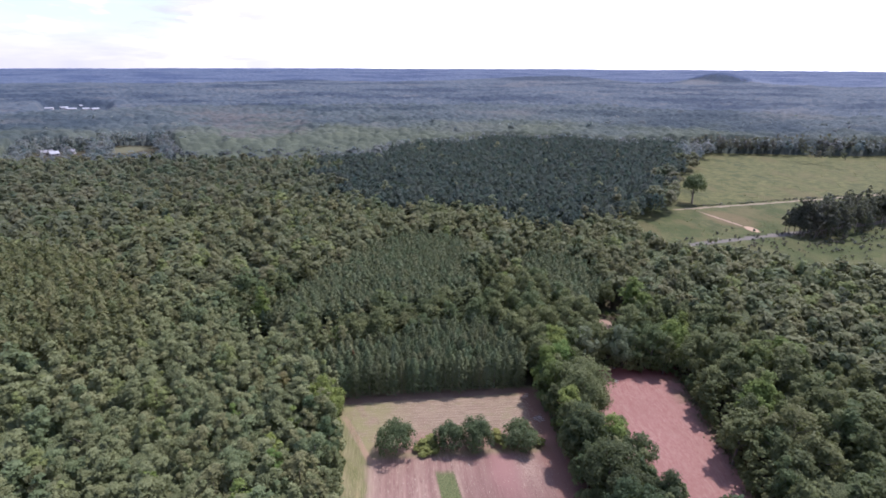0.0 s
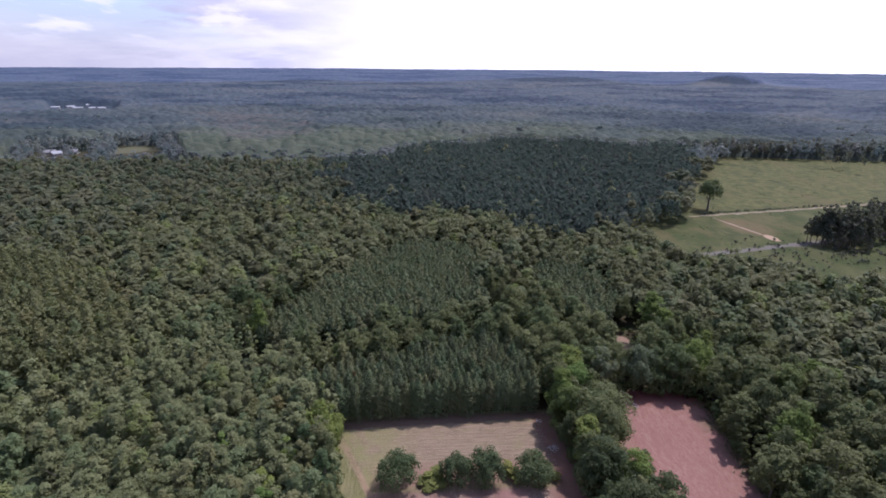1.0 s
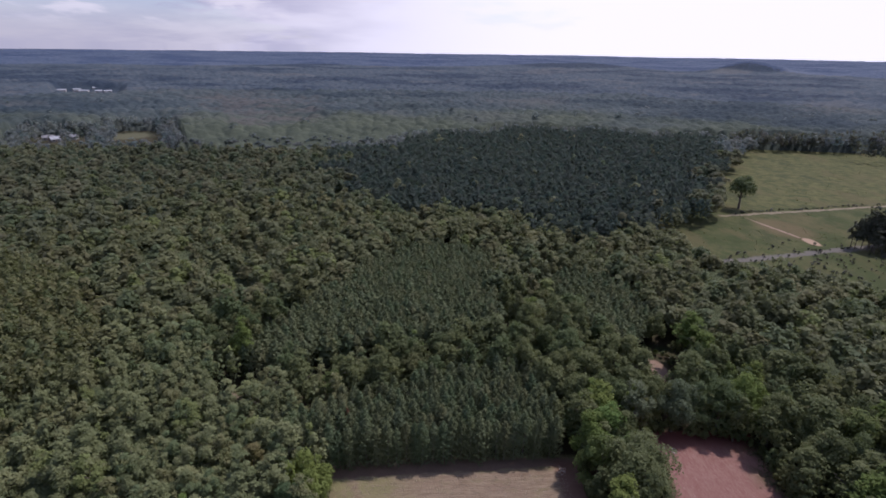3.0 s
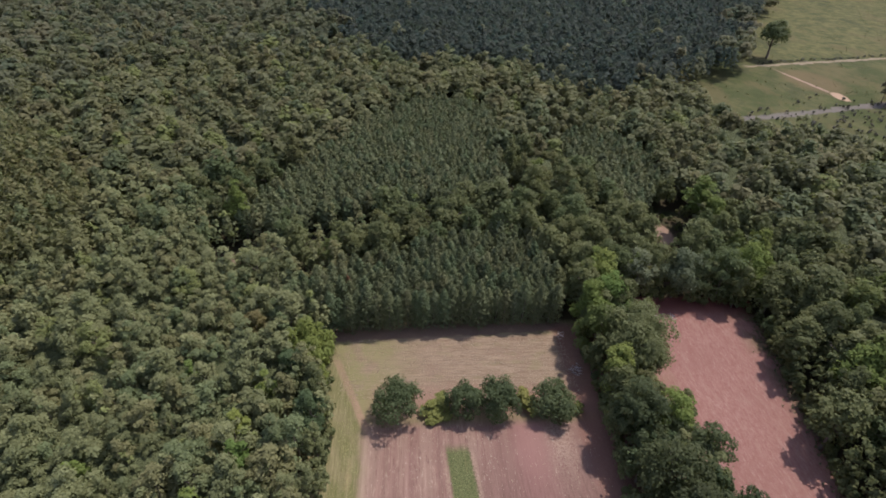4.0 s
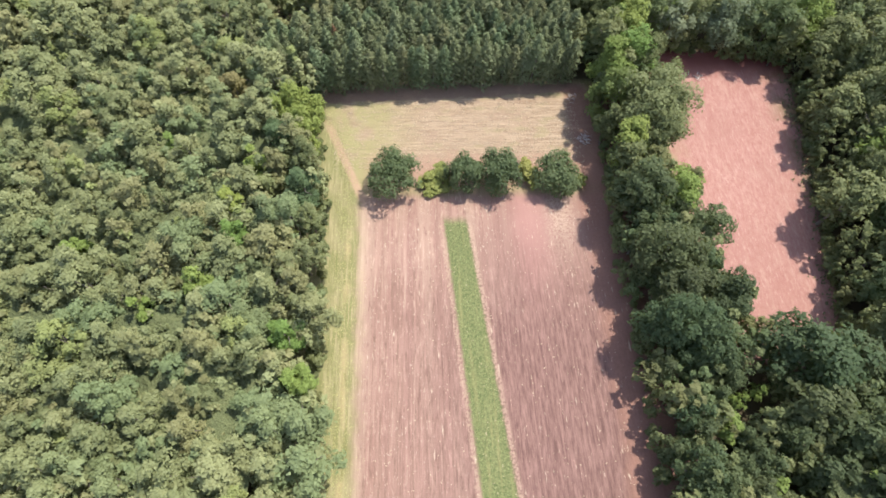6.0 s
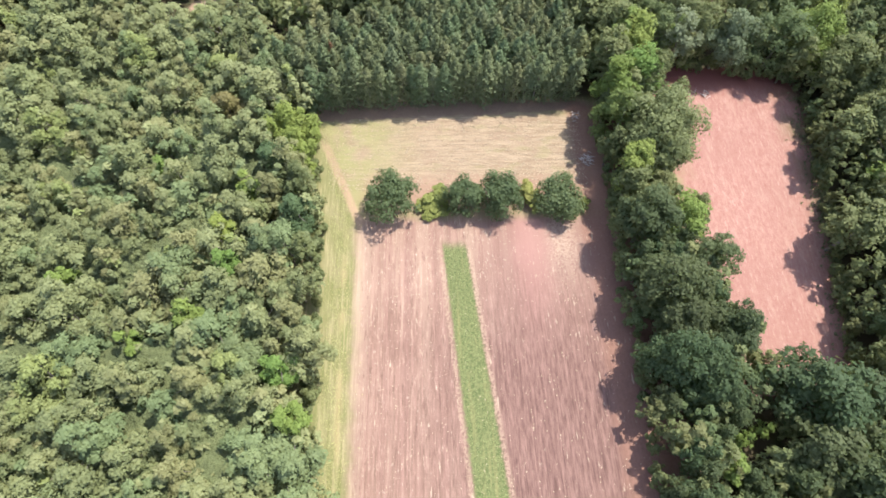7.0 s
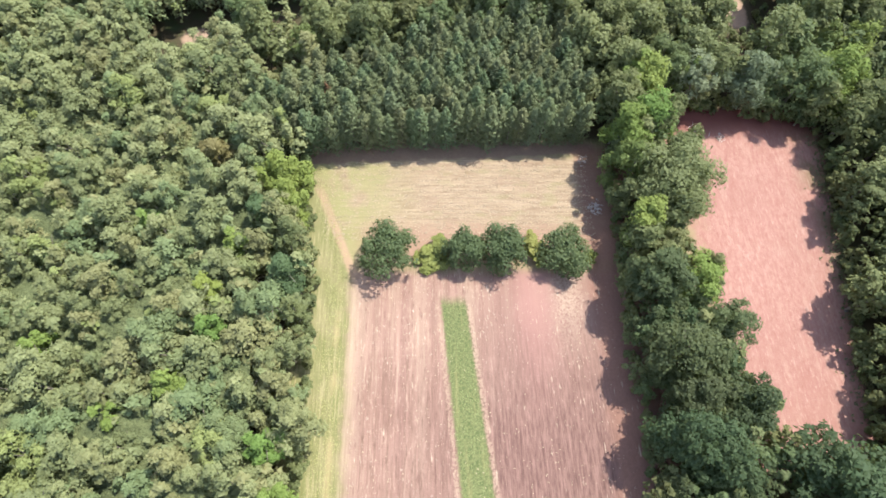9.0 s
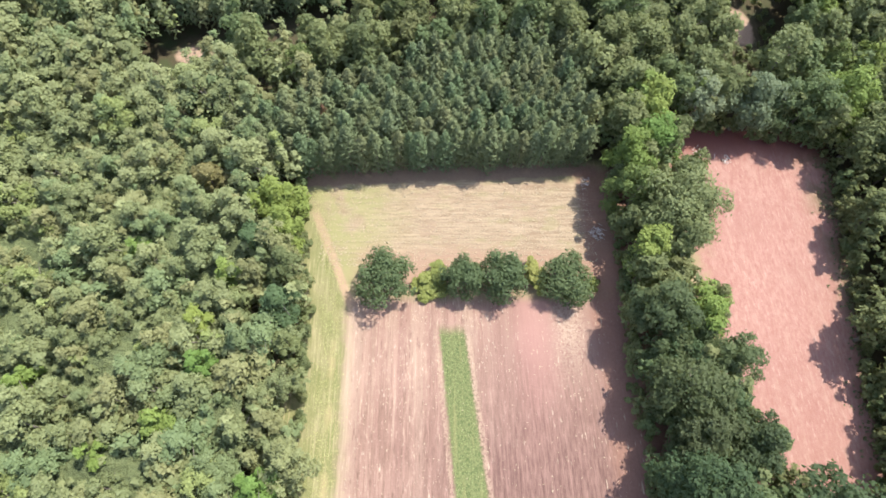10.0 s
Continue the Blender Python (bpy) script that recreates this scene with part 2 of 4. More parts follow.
    f = both(n.ss(n.m("SUBTRACT", x, n.m("MULTIPLY_ADD", n.m("SUBTRACT", sep0.outputs[1], 119.5), -0.41, -7.4)), -1.5, 1.5), n.ss(x, 46.0, 44.0), band(y, 121.0, lin(146.4, 0.0), 1.5))
    col = n.mix(f, col, stub)
    # darker brown strip beside the pines
    col = n.mix(both(band(x, -19.0, 44.0, 1.0), n.ss(n.m("SUBTRACT", y, n.m("MULTIPLY", x, 0.055)), 144.6, 145.4), n.ss(y, 151.5, 149.5)), col, n.mix(fine, (0.20, 0.13, 0.10), (0.36, 0.27, 0.20)))

    # lower field: tilled clay, streaked along y, with lighter straw rows
    fan = n.m("MULTIPLY", n.m("SUBTRACT", sep0.outputs[0], 7.0), n.m("ADD", 1.0, n.m("MULTIPLY", n.m("SUBTRACT", sep0.outputs[1], 100.0), 0.0015)))
    rowv = n.node("ShaderNodeCombineXYZ", {0: fan, 1: n.m("MULTIPLY", sep0.outputs[1], 0.045), 2: 0.0}).outputs[0]
    tilled = n.noise(rowv, 0.75, 5.0, 0.7)
    clay = n.mix(n.ss(broad, 0.35, 0.65), (0.36, 0.225, 0.185), (0.46, 0.300, 0.25))
    clay = n.mix(n.ss(tilled, 0.38, 0.58), n.mix(0.42, clay, (0.22, 0.140, 0.11)), clay)
    hair = n.noise(n.node("ShaderNodeCombineXYZ", {0: fan, 1: n.m("MULTIPLY", sep0.outputs[1], 0.02), 2: 5.0}).outputs[0], 3.2, 4.0, 0.75)
    clay = n.mix(n.m("MULTIPLY", n.ss(hair, 0.50, 0.36), 0.34), clay, (0.19, 0.125, 0.092))
    clay = n.mix(n.m("MULTIPLY", n.ss(hair, 0.56, 0.68), 0.55), clay, (0.62, 0.49, 0.38))
    band2 = n.noise(n.node("ShaderNodeCombineXYZ", {0: fan, 1: n.m("MULTIPLY", sep0.outputs[1], 0.03), 2: 9.0}).outputs[0], 0.28, 3.0, 0.6)
    clay = n.mix(n.m("MULTIPLY", n.ss(band2, 0.42, 0.62), 0.55), clay, (0.46, 0.335, 0.265))
    clay = n.mix(n.m("MULTIPLY", n.ss(band2, 0.46, 0.34), 0.45), clay, (0.30, 0.18, 0.155))
    clay = n.mix(n.m("MULTIPLY", n.ss(tilled, 0.58, 0.72), 0.5), clay, (0.66, 0.52, 0.41))
    clay = n.mix(n.m("MULTIPLY", n.ss(fine, 0.55, 0.8), 0.45), clay, (0.52, 0.39, 0.30))
    fleck = n.noise(n.mapped(pos, (1.5, 0.24, 1.0)), 1.25, 5.0, 0.72)
    clay = n.mix(n.m("MULTIPLY", n.ss(fleck, 0.57, 0.68), 0.55), clay, (0.66, 0.50, 0.40))
    clay = n.mix(n.m("MULTIPLY", n.ss(fleck, 0.45, 0.34), 0.55), clay, (0.20, 0.115, 0.095))
    clay = n.mix(n.m("MULTIPLY", n.ss(x, 13.0, 22.0), 0.6), clay, (0.30, 0.175, 0.155))
    clay = n.mix(n.m("MULTIPLY", n.ss(n.noise(n.mapped(pos, (1.0, 0.45, 1.0)), 3.2, 2.0, 0.5), 0.66, 0.72), 0.6), clay, (0.70, 0.60, 0.50))
    clay = n.mix(both(band(x, 24.0, 31.0, 2.5), n.ss(y, 80.0, 112.0), 0.6), clay, (0.48, 0.27, 0.245))
    clay = n.mix(both(band(x, 31.0, 36.5, 2.0), n.ss(y, 98.0, 114.0), n.ss(fine, 0.35, 0.6), 0.6), clay, (0.62, 0.48, 0.38))
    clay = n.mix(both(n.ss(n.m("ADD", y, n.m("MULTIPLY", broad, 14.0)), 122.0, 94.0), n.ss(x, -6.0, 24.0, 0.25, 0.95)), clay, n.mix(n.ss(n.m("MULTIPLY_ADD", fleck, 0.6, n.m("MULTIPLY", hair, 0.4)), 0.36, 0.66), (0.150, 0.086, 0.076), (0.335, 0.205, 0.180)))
    f = both(n.ss(x, -9.4, -6.4), n.ss(x, 46.5, 45.5), band(y, -30.0, 120.0, 1.6))
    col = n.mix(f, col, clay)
    # straw-pale strip along the west edge of the tilled clay
    col = n.mix(both(band(x, -8.2, -6.4, 0.5), band(y, -28.0, 117.5, 1.5), n.ss(tilled, 0.40, 0.62), 0.6), col, (0.50, 0.39, 0.29))
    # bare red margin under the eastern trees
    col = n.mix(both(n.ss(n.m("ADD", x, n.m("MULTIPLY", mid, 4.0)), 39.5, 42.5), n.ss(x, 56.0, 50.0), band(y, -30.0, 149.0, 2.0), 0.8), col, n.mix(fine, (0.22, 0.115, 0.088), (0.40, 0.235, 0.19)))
    # rows of dropped straw
    strawr = n.noise(n.node("ShaderNodeCombineXYZ", {0: fan, 1: n.m("MULTIPLY", sep0.outputs[1], 0.16), 2: 3.0}).outputs[0], 1.7, 3.0, 0.6)
    col = n.mix(both(f, n.ss(strawr, 0.65, 0.73), 0.65), col, (0.68, 0.57, 0.45))

    # green strip through the middle, widening southward
    lo = n.m("MULTIPLY_ADD", n.m("SUBTRACT", 112.9, sep0.outputs[1]), 0.085, 9.3)
    hi = n.m("MULTIPLY_ADD", n.m("SUBTRACT", 112.9, sep0.outputs[1]), 0.108, 14.1)
    xs = n.m("ADD", sep0.outputs[0], n.m("MULTIPLY", n.m("SUBTRACT", fine, 0.5), 1.6))
    gs = n.mix(n.ss(fine, 0.3, 0.7), (0.108, 0.142, 0.056), (0.235, 0.255, 0.118))
    gs = n.mix(n.m("MULTIPLY", n.ss(tilled, 0.52, 0.7), 0.6), gs, (0.34, 0.31, 0.15))
    col = n.mix(both(band(xs, lo, hi, 0.45), band(y, -30.0, 113.5, 1.5)), col, gs)
    # two pale lines along its edges
    pale = n.m("MAXIMUM", band(xs, n.m("ADD", hi, 0.1), n.m("ADD", hi, 1.0), 0.3), band(xs, n.m("SUBTRACT", lo, 0.9), n.m("SUBTRACT", lo, 0.1), 0.3))
    col = n.mix(both(pale, band(y, -30.0, 112.7, 1.3), n.ss(fine, 0.38, 0.6), 0.5), col, (0.56, 0.43, 0.32))

    # wheel track that cuts the corner from the verge to the tilled clay
    d = n.m("ABSOLUTE", n.m("SUBTRACT", n.m("ADD", n.m("MULTIPLY", n.m("SUBTRACT", sep0.outputs[1], 119.5), -0.41), -7.8), n.m("ADD", sep0.outputs[0], n.m("MULTIPLY", n.m("SUBTRACT", fine, 0.5), 1.0))))
    col = n.mix(both(n.ss(d, 1.3, 0.5), n.ss(y, 117.0, 119.0), n.ss(y, 141.0, 136.0), 0.8), col, (0.52, 0.36, 0.26))
    # pale worn line on the verge
    col = n.mix(both(band(xs, -10.6, -9.6, 0.5), band(y, -28.0, 116.0, 4.0), n.ss(mid, 0.42, 0.6), 0.55), col, (0.50, 0.40, 0.22))

    # red clay field
    drift = n.noise(n.mapped(pos, (1.7, 0.75, 1.0), (0, 0, 0.1)), 1.0, 6.0, 0.75)
    red = n.mix(n.ss(drift, 0.28, 0.72), (0.43, 0.215, 0.178), (0.55, 0.325, 0.275))
    red = n.mix(n.m("MULTIPLY", n.ss(broad, 0.4, 0.65), 0.5), red, (0.44, 0.235, 0.195))
    red = n.mix(n.m("MULTIPLY", n.ss(fine, 0.5, 0.8), 0.5), red, (0.60, 0.42, 0.36))
    rake = n.noise(n.mapped(pos, (2.6, 0.55, 1.0), (0, 0, 0.16)), 0.9, 5.0, 0.72)
    red = n.mix(n.m("MULTIPLY", n.ss(rake, 0.56, 0.67), 0.6), red, (0.66, 0.47, 0.40))
    red = n.mix(n.m("MULTIPLY", n.ss(rake, 0.44, 0.32), 0.45), red, (0.33, 0.155, 0.125))
    drag = n.noise(n.mapped(pos, (1.0, 0.22, 1.0), (0, 0, 0.12)), 0.8, 6.0, 0.72)
    red = n.mix(n.m("MULTIPLY", n.ss(drag, 0.50, 0.66), 0.30), red, (0.60, 0.42, 0.34))
    red = n.mix(n.m("MULTIPLY", n.ss(drag, 0.46, 0.34), 0.28), red, (0.40, 0.18, 0.155))
    red = n.mix(both(n.ss(x, 66.0, 60.0), n.ss(mid, 0.4, 0.6), 0.8), red, (0.42, 0.36, 0.20))
    red = n.mix(both(n.ss(x, 86.0, 92.0), n.ss(mid, 0.35, 0.6), 0.7), red, (0.16, 0.15, 0.07))
    # shade of the northern trees, painted in as a darker red
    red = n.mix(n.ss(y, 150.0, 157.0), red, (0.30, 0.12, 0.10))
    red = n.mix(1.0, red, (0.88, 0.87, 0.89), "MULTIPLY")
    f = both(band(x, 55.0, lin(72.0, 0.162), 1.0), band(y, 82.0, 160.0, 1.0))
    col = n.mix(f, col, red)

    # bare sandy spots among the trees
    for cx, cy, rx, ry in ((85.5, 191.0, 3.0, 6.5), (-46.2, 178.6, 4.4, 2.8), (27.0, 206.0, 1.6, 3.0)):
        q = n.m("SQRT", n.m("ADD", n.m("POWER", n.m("DIVIDE", n.m("SUBTRACT", x, cx), rx), 2.0), n.m("POWER", n.m("DIVIDE", n.m("SUBTRACT", y, cy), ry), 2.0)))
        col = n.mix(n.ss(q, 1.15, 0.8), col, n.mix(fine, (0.34, 0.215, 0.155), (0.56, 0.42, 0.32)))

    # far meadow
    mead = n.mix(n.ss(broad, 0.4, 0.62), (0.095, 0.12, 0.045), (0.165, 0.17, 0.075))
    mead = n.mix(n.ss(n.noise(pos, 0.09, 4.0, 0.6), 0.5, 0.68), mead, (0.105, 0.135, 0.045))
    mead = n.mix(n.ss(y, 375.0, 400.0), mead, n.mix(n.ss(mid, 0.35, 0.65), (0.125, 0.140, 0.055), (0.210, 0.208, 0.088)))
    blot = n.m("SQRT", n.m("ADD", n.m("POWER", n.m("DIVIDE", n.m("SUBTRACT", x, 232.0), 16.0), 2.0), n.m("POWER", n.m("DIVIDE", n.m("SUBTRACT", y, 343.0), 22.0), 2.0)))
    mead = n.mix(n.m("MULTIPLY", n.ss(n.noise(n.mapped(pos, (1, 0.8, 1)), 0.13, 6.0, 0.75), 0.48, 0.64), 0.75), mead, (0.080, 0.104, 0.038))
    mead = n.mix(both(n.ss(blot, 1.2, 0.6), 0.6), mead, (0.26, 0.19, 0.11))
    weedy = n.noise(n.mapped(pos, (1, 0.45, 1)), 0.035, 6.0, 0.7)
    mead = n.mix(n.m("MULTIPLY", n.ss(weedy, 0.50, 0.62), 0.7), mead, (0.185, 0.165, 0.080))
    mead = n.mix(n.m("MULTIPLY", n.ss(weedy, 0.46, 0.36), 0.7), mead, (0.085, 0.100, 0.045))
    f = both(n.ss(x, 118.0, 126.0), n.ss(y, 180.0, 190.0), n.ss(n.m("SUBTRACT", y, n.m("MULTIPLY", x, 1.15)), 320.0, 290.0), n.ss(y, 640.0, 620.0))
    col = n.mix(f, col, mead)

    def track(y0, slope, x0, x1, w, tint):
        dd = n.m("ABSOLUTE", n.m("SUBTRACT", n.m("ADD", sep0.outputs[1], n.m("MULTIPLY", n.m("SUBTRACT", mid, 0.5), 8.0)), n.m("MULTIPLY_ADD", n.m("SUBTRACT", sep0.outputs[0], x0), slope, y0)))
        return both(n.ss(dd, w, w * 0.5), band(sep0.outputs[0], x0, x1, 3.0)), tint

    for f, tint in (track(369.0, 0.17, 206.0, 420.0, 2.2, (0.40, 0.34, 0.24)), track(287.0, 0.235, 158.0, 420.0, 3.6, (0.24, 0.225, 0.20)),
                    track(358.0, -3.7, 222.0, 232.0, 6.0, (0.50, 0.37, 0.28))):
        col = n.mix(f, col, tint)
    blot = n.m("SQRT", n.m("ADD", n.m("POWER", n.m("DIVIDE", n.m("SUBTRACT", x, 232.5), 3.4), 2.0), n.m("POWER", n.m("DIVIDE", n.m("SUBTRACT", y, 319.0), 6.5), 2.0)))
    col = n.mix(n.ss(blot, 1.2, 0.8), col, (0.62, 0.45, 0.32))
    # lawn of the far houses
    blot = n.m("SQRT", n.m("ADD", n.m("POWER", n.m("DIVIDE", n.m("ADD", x, 313.0), 26.0), 2.0), n.m("POWER", n.m("DIVIDE", n.m("SUBTRACT", y, 683.0), 30.0), 2.0)))
    col = n.mix(n.ss(blot, 1.2, 0.7), col, n.mix(mid, (0.14, 0.15, 0.085), (0.24, 0.235, 0.15)))

    rough = n.noise(pos, 5.0, 4.0, 0.7)
    height = n.m("ADD", n.m("MULTIPLY", fine, 0.6), n.m("MULTIPLY", rough, 0.4))
    bump = n.node("ShaderNodeBump", {"Height": height, "Strength": 0.5, "Distance": 0.18})
    col = n.mix(1.0, col, (0.535, 0.52, 0.49), "MULTIPLY")
    finish(n, col, 0.95, 0.12, bump.outputs[0])
    return mat


ground_mat = ground_material()


def distant_material(name, low, high, dark, pale, brown=False):
    """Woods too far off to tell the trees apart; haze is painted into the colours given."""
    mat, n = material(name)
    pos = n.node("ShaderNodeNewGeometry").outputs["Position"]
    tree = n.noise(pos, 0.07, 5.0, 0.75)
    stand = n.noise(n.mapped(pos, (0.7, 1, 1)), 0.0045, 5.0, 0.62)
    tone = n.node("ShaderNodeAttribute", attribute_name="tone").outputs["Fac"]
    col = n.mix(n.m("MULTIPLY_ADD", n.ss(tree, 0.3, 0.7), 0.35, n.m("MULTIPLY", tone, 0.65)), low, high)
    isle = n.m("FRACT", n.m("MULTIPLY", tone, 13.7))
    col = n.mix(n.m("MULTIPLY", n.ss(isle, 0.80, 0.95), 0.5), col, pale)
    col = n.mix(n.m("MULTIPLY", n.ss(stand, 0.47, 0.58), 0.9), col, dark)
    other = n.noise(n.mapped(pos, (0.6, 1, 1), loc=(900, 300, 0)), 0.0055, 5.0, 0.65)
    col = n.mix(n.m("MULTIPLY", n.ss(other, 0.54, 0.66), 0.7), col, pale)
    # a steep hill grown with dark evergreens, pastures at its foot
    sep = n.node("ShaderNodeSeparateXYZ", {0: pos})
    for cx, cy, rx, ry, tint in ((1150, 2010, 70, 60, pale), (1400, 2000, 100, 45, pale), (1265, 2085, 105, 120, dark), (640, 2250, 200, 160, dark)):
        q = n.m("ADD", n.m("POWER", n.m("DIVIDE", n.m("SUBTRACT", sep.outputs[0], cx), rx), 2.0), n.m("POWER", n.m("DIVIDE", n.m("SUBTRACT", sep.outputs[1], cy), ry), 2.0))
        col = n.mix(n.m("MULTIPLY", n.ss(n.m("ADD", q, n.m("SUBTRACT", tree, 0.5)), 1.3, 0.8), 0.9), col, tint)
    if brown:
        # green on the near side, passing raggedly into painted haze blue with distance
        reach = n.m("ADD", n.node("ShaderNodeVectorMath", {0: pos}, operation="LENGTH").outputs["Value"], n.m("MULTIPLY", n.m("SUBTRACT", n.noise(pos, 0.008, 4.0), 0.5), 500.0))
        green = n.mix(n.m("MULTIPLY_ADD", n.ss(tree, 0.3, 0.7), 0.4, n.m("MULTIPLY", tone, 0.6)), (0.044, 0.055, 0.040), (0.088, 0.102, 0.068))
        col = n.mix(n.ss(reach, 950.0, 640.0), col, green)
        # felled some years ago, now low brownish scrub
        wob = n.m("MULTIPLY", n.m("SUBTRACT", n.noise(pos, 0.018, 3.0), 0.5), 90.0)
        x, y = n.m("ADD", sep.outputs[0], wob), n.m("ADD", sep.outputs[1], wob)
        west, east = n.m("MULTIPLY_ADD", y, -0.48, 124.0), n.m("MULTIPLY_ADD", y, -0.12, -17.0)
        f = n.m("MULTIPLY", n.m("MULTIPLY", n.ss(n.m("SUBTRACT", x, west), -12.0, 12.0), n.ss(n.m("SUBTRACT", x, east), 12.0, -12.0)), n.m("MULTIPLY", n.ss(y, 660.0, 690.0), n.ss(y, 1035.0, 1000.0)))
        col = n.mix(n.m("MULTIPLY", n.m("MULTIPLY", f, n.ss(n.noise(pos, 0.03, 4.0), 0.35, 0.6)), 0.65), col, n.mix(tree, (0.070, 0.068, 0.062), (0.112, 0.100, 0.088)))
    bump = n.node("ShaderNodeBump", {"Height": tree, "Strength": 0.7, "Distance": 3.0})
    finish(n, col, 0.9, 0.1, bump.outputs[0])
    return mat


# three steps of painted haze: each sheet farther out is bluer
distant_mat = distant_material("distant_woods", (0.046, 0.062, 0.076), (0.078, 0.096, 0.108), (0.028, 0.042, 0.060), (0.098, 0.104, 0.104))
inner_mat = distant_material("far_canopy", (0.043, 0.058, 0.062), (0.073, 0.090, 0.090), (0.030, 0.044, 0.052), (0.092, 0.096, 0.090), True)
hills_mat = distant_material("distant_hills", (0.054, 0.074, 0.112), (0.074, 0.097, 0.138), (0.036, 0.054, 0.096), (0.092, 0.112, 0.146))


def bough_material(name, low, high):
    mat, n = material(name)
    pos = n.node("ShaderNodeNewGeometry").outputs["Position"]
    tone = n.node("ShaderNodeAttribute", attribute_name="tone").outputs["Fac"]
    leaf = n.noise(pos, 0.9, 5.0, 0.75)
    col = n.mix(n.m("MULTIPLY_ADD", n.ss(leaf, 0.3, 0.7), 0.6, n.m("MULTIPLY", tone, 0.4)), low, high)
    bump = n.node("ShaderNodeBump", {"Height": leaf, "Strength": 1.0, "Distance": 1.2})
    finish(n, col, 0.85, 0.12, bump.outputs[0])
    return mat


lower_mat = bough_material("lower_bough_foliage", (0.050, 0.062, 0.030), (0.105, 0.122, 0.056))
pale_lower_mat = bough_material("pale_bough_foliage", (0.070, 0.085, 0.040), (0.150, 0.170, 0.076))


# ---- the lie of the land ----
def smooth(a, b, v):
    t = np.clip((v - a) / (b - a), 0, 1)
    return t * t * (3 - 2 * t)


def wave(x, y, size, seed):
    """Soft rolling noise from a few crossed sines, -1 to 1."""
    r = np.random.default_rng(seed)
    s = 0
    for _ in range(7):
        a, p, k = r.uniform(0, 6.28), r.uniform(0, 6.28), r.uniform(0.6, 1.7)
        s = s + np.sin((x * np.cos(a) + y * np.sin(a)) * k * 6.28 / size + p)
    return s / 4.0


def land(x, y):
    x, y = np.asarray(x, float), np.asarray(y, float)
    r = np.hypot(x, y - 120)
    z = (-0.022 * x + 0.0076 * y - 0.03) / (1 + (r / 350) ** 4)
    far = smooth(500, 4600, r)
    z = z + far * 32 + smooth(450, 1500, r) * wave(x, y, 900, 5) * (5 + 4 * far) * (1 - 0.75 * smooth(2600, 4600, r))
    for hx, hy, h, w in ((1265, 2090, 40, 120), (640, 2300, 18, 260), (-1200, 3300, 8, 500), (2300, 3600, 8, 500)):
        z = z + h * np.exp(-(((x - hx) / w) ** 2 + ((y - hy) / (w * 0.8)) ** 2))
    return z


def inside(x, y, poly):
    """Which of the points lie in the polygon."""
    hit = np.zeros(np.shape(x), bool)
    for (x0, y0), (x1, y1) in zip(poly, poly[1:] + poly[:1]):
        if y0 != y1:
            hit ^= ((y0 > y) != (y1 > y)) & (x < (x1 - x0) * (y - y0) / (y1 - y0) + x0)
    return hit


# ---- the plan ----
PINES_NEAR = [(-31, 151.2), (-20, 147.0), (10, 148.2), (41.5, 150.6), (40.5, 178), (20, 178.5), (0, 169.5), (-15, 163)]
PINES_MID = [(-51, 181), (-30, 187), (-4, 196), (35, 198), (36, 235), (40, 272), (12, 286), (-22, 250), (-39, 210)]
PINES_EAST = [(58, 235), (66, 205), (72, 190), (94, 212), (88, 242), (66, 252)]
PINES_SHADED = [(-62, 490), (30, 610), (165, 660), (330, 590), (272, 492), (240, 455), (188, 350), (146, 316), (118, 285), (50, 326), (-1, 338), (-40, 386)]
PINES_OLIVE = [(-190, 262), (-128, 240), (-98, 205), (-84, 168), (-112, 158), (-150, 165), (-200, 185), (-225, 230)]
FIELD = [(-19.5, 149.5), (-17.0, 132), (-14.8, 122), (-13.6, 100), (-13.2, -30), (43.4, -30), (43.0, 110), (44.6, 128), (44.0, 152)]
RED_FIELD = [(61.5, 158.5), (61.0, 140), (58.0, 127), (60.0, 110), (63, 95), (68, 87), (83, 81), (90.0, 121), (93.0, 137), (95.5, 151), (90, 155), (78, 156.5)]
GULLY = [(-52, 176.5), (-37, 176), (-18, 182), (-2, 191.5), (26, 194), (26, 197), (-4, 195), (-30, 186), (-52, 181)]
MEADOW = [(128, 296), (152, 256), (200, 228), (262, 212), (430, 186), (900, 420), (760, 560), (529, 566), (440, 590), (372, 604), (285, 490), (248, 452), (196, 350), (148, 330)]
CLEARING = [(72, 168), (80, 167), (93, 180), (94, 202), (82, 203), (74, 187)]
SPOTS = ((-45, 173, 7.0, 10.5), (-42.5, 179, 10, 5.5), (27, 206, 2.5, 3.5))
LAWN = [(-338, 705), (-290, 705), (-225, 560), (-262, 548)]
YARD = [(-398, 668), (-338, 668), (-278, 535), (-330, 525)]
SHEDS = [(-735, 1290), (-600, 1290), (-500, 1040), (-600, 1030)]


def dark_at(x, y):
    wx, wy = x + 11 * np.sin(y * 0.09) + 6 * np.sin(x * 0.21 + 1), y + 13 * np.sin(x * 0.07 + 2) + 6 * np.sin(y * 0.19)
    return inside(wx, wy, PINES_SHADED) & ~inside(x, y, MEADOW)


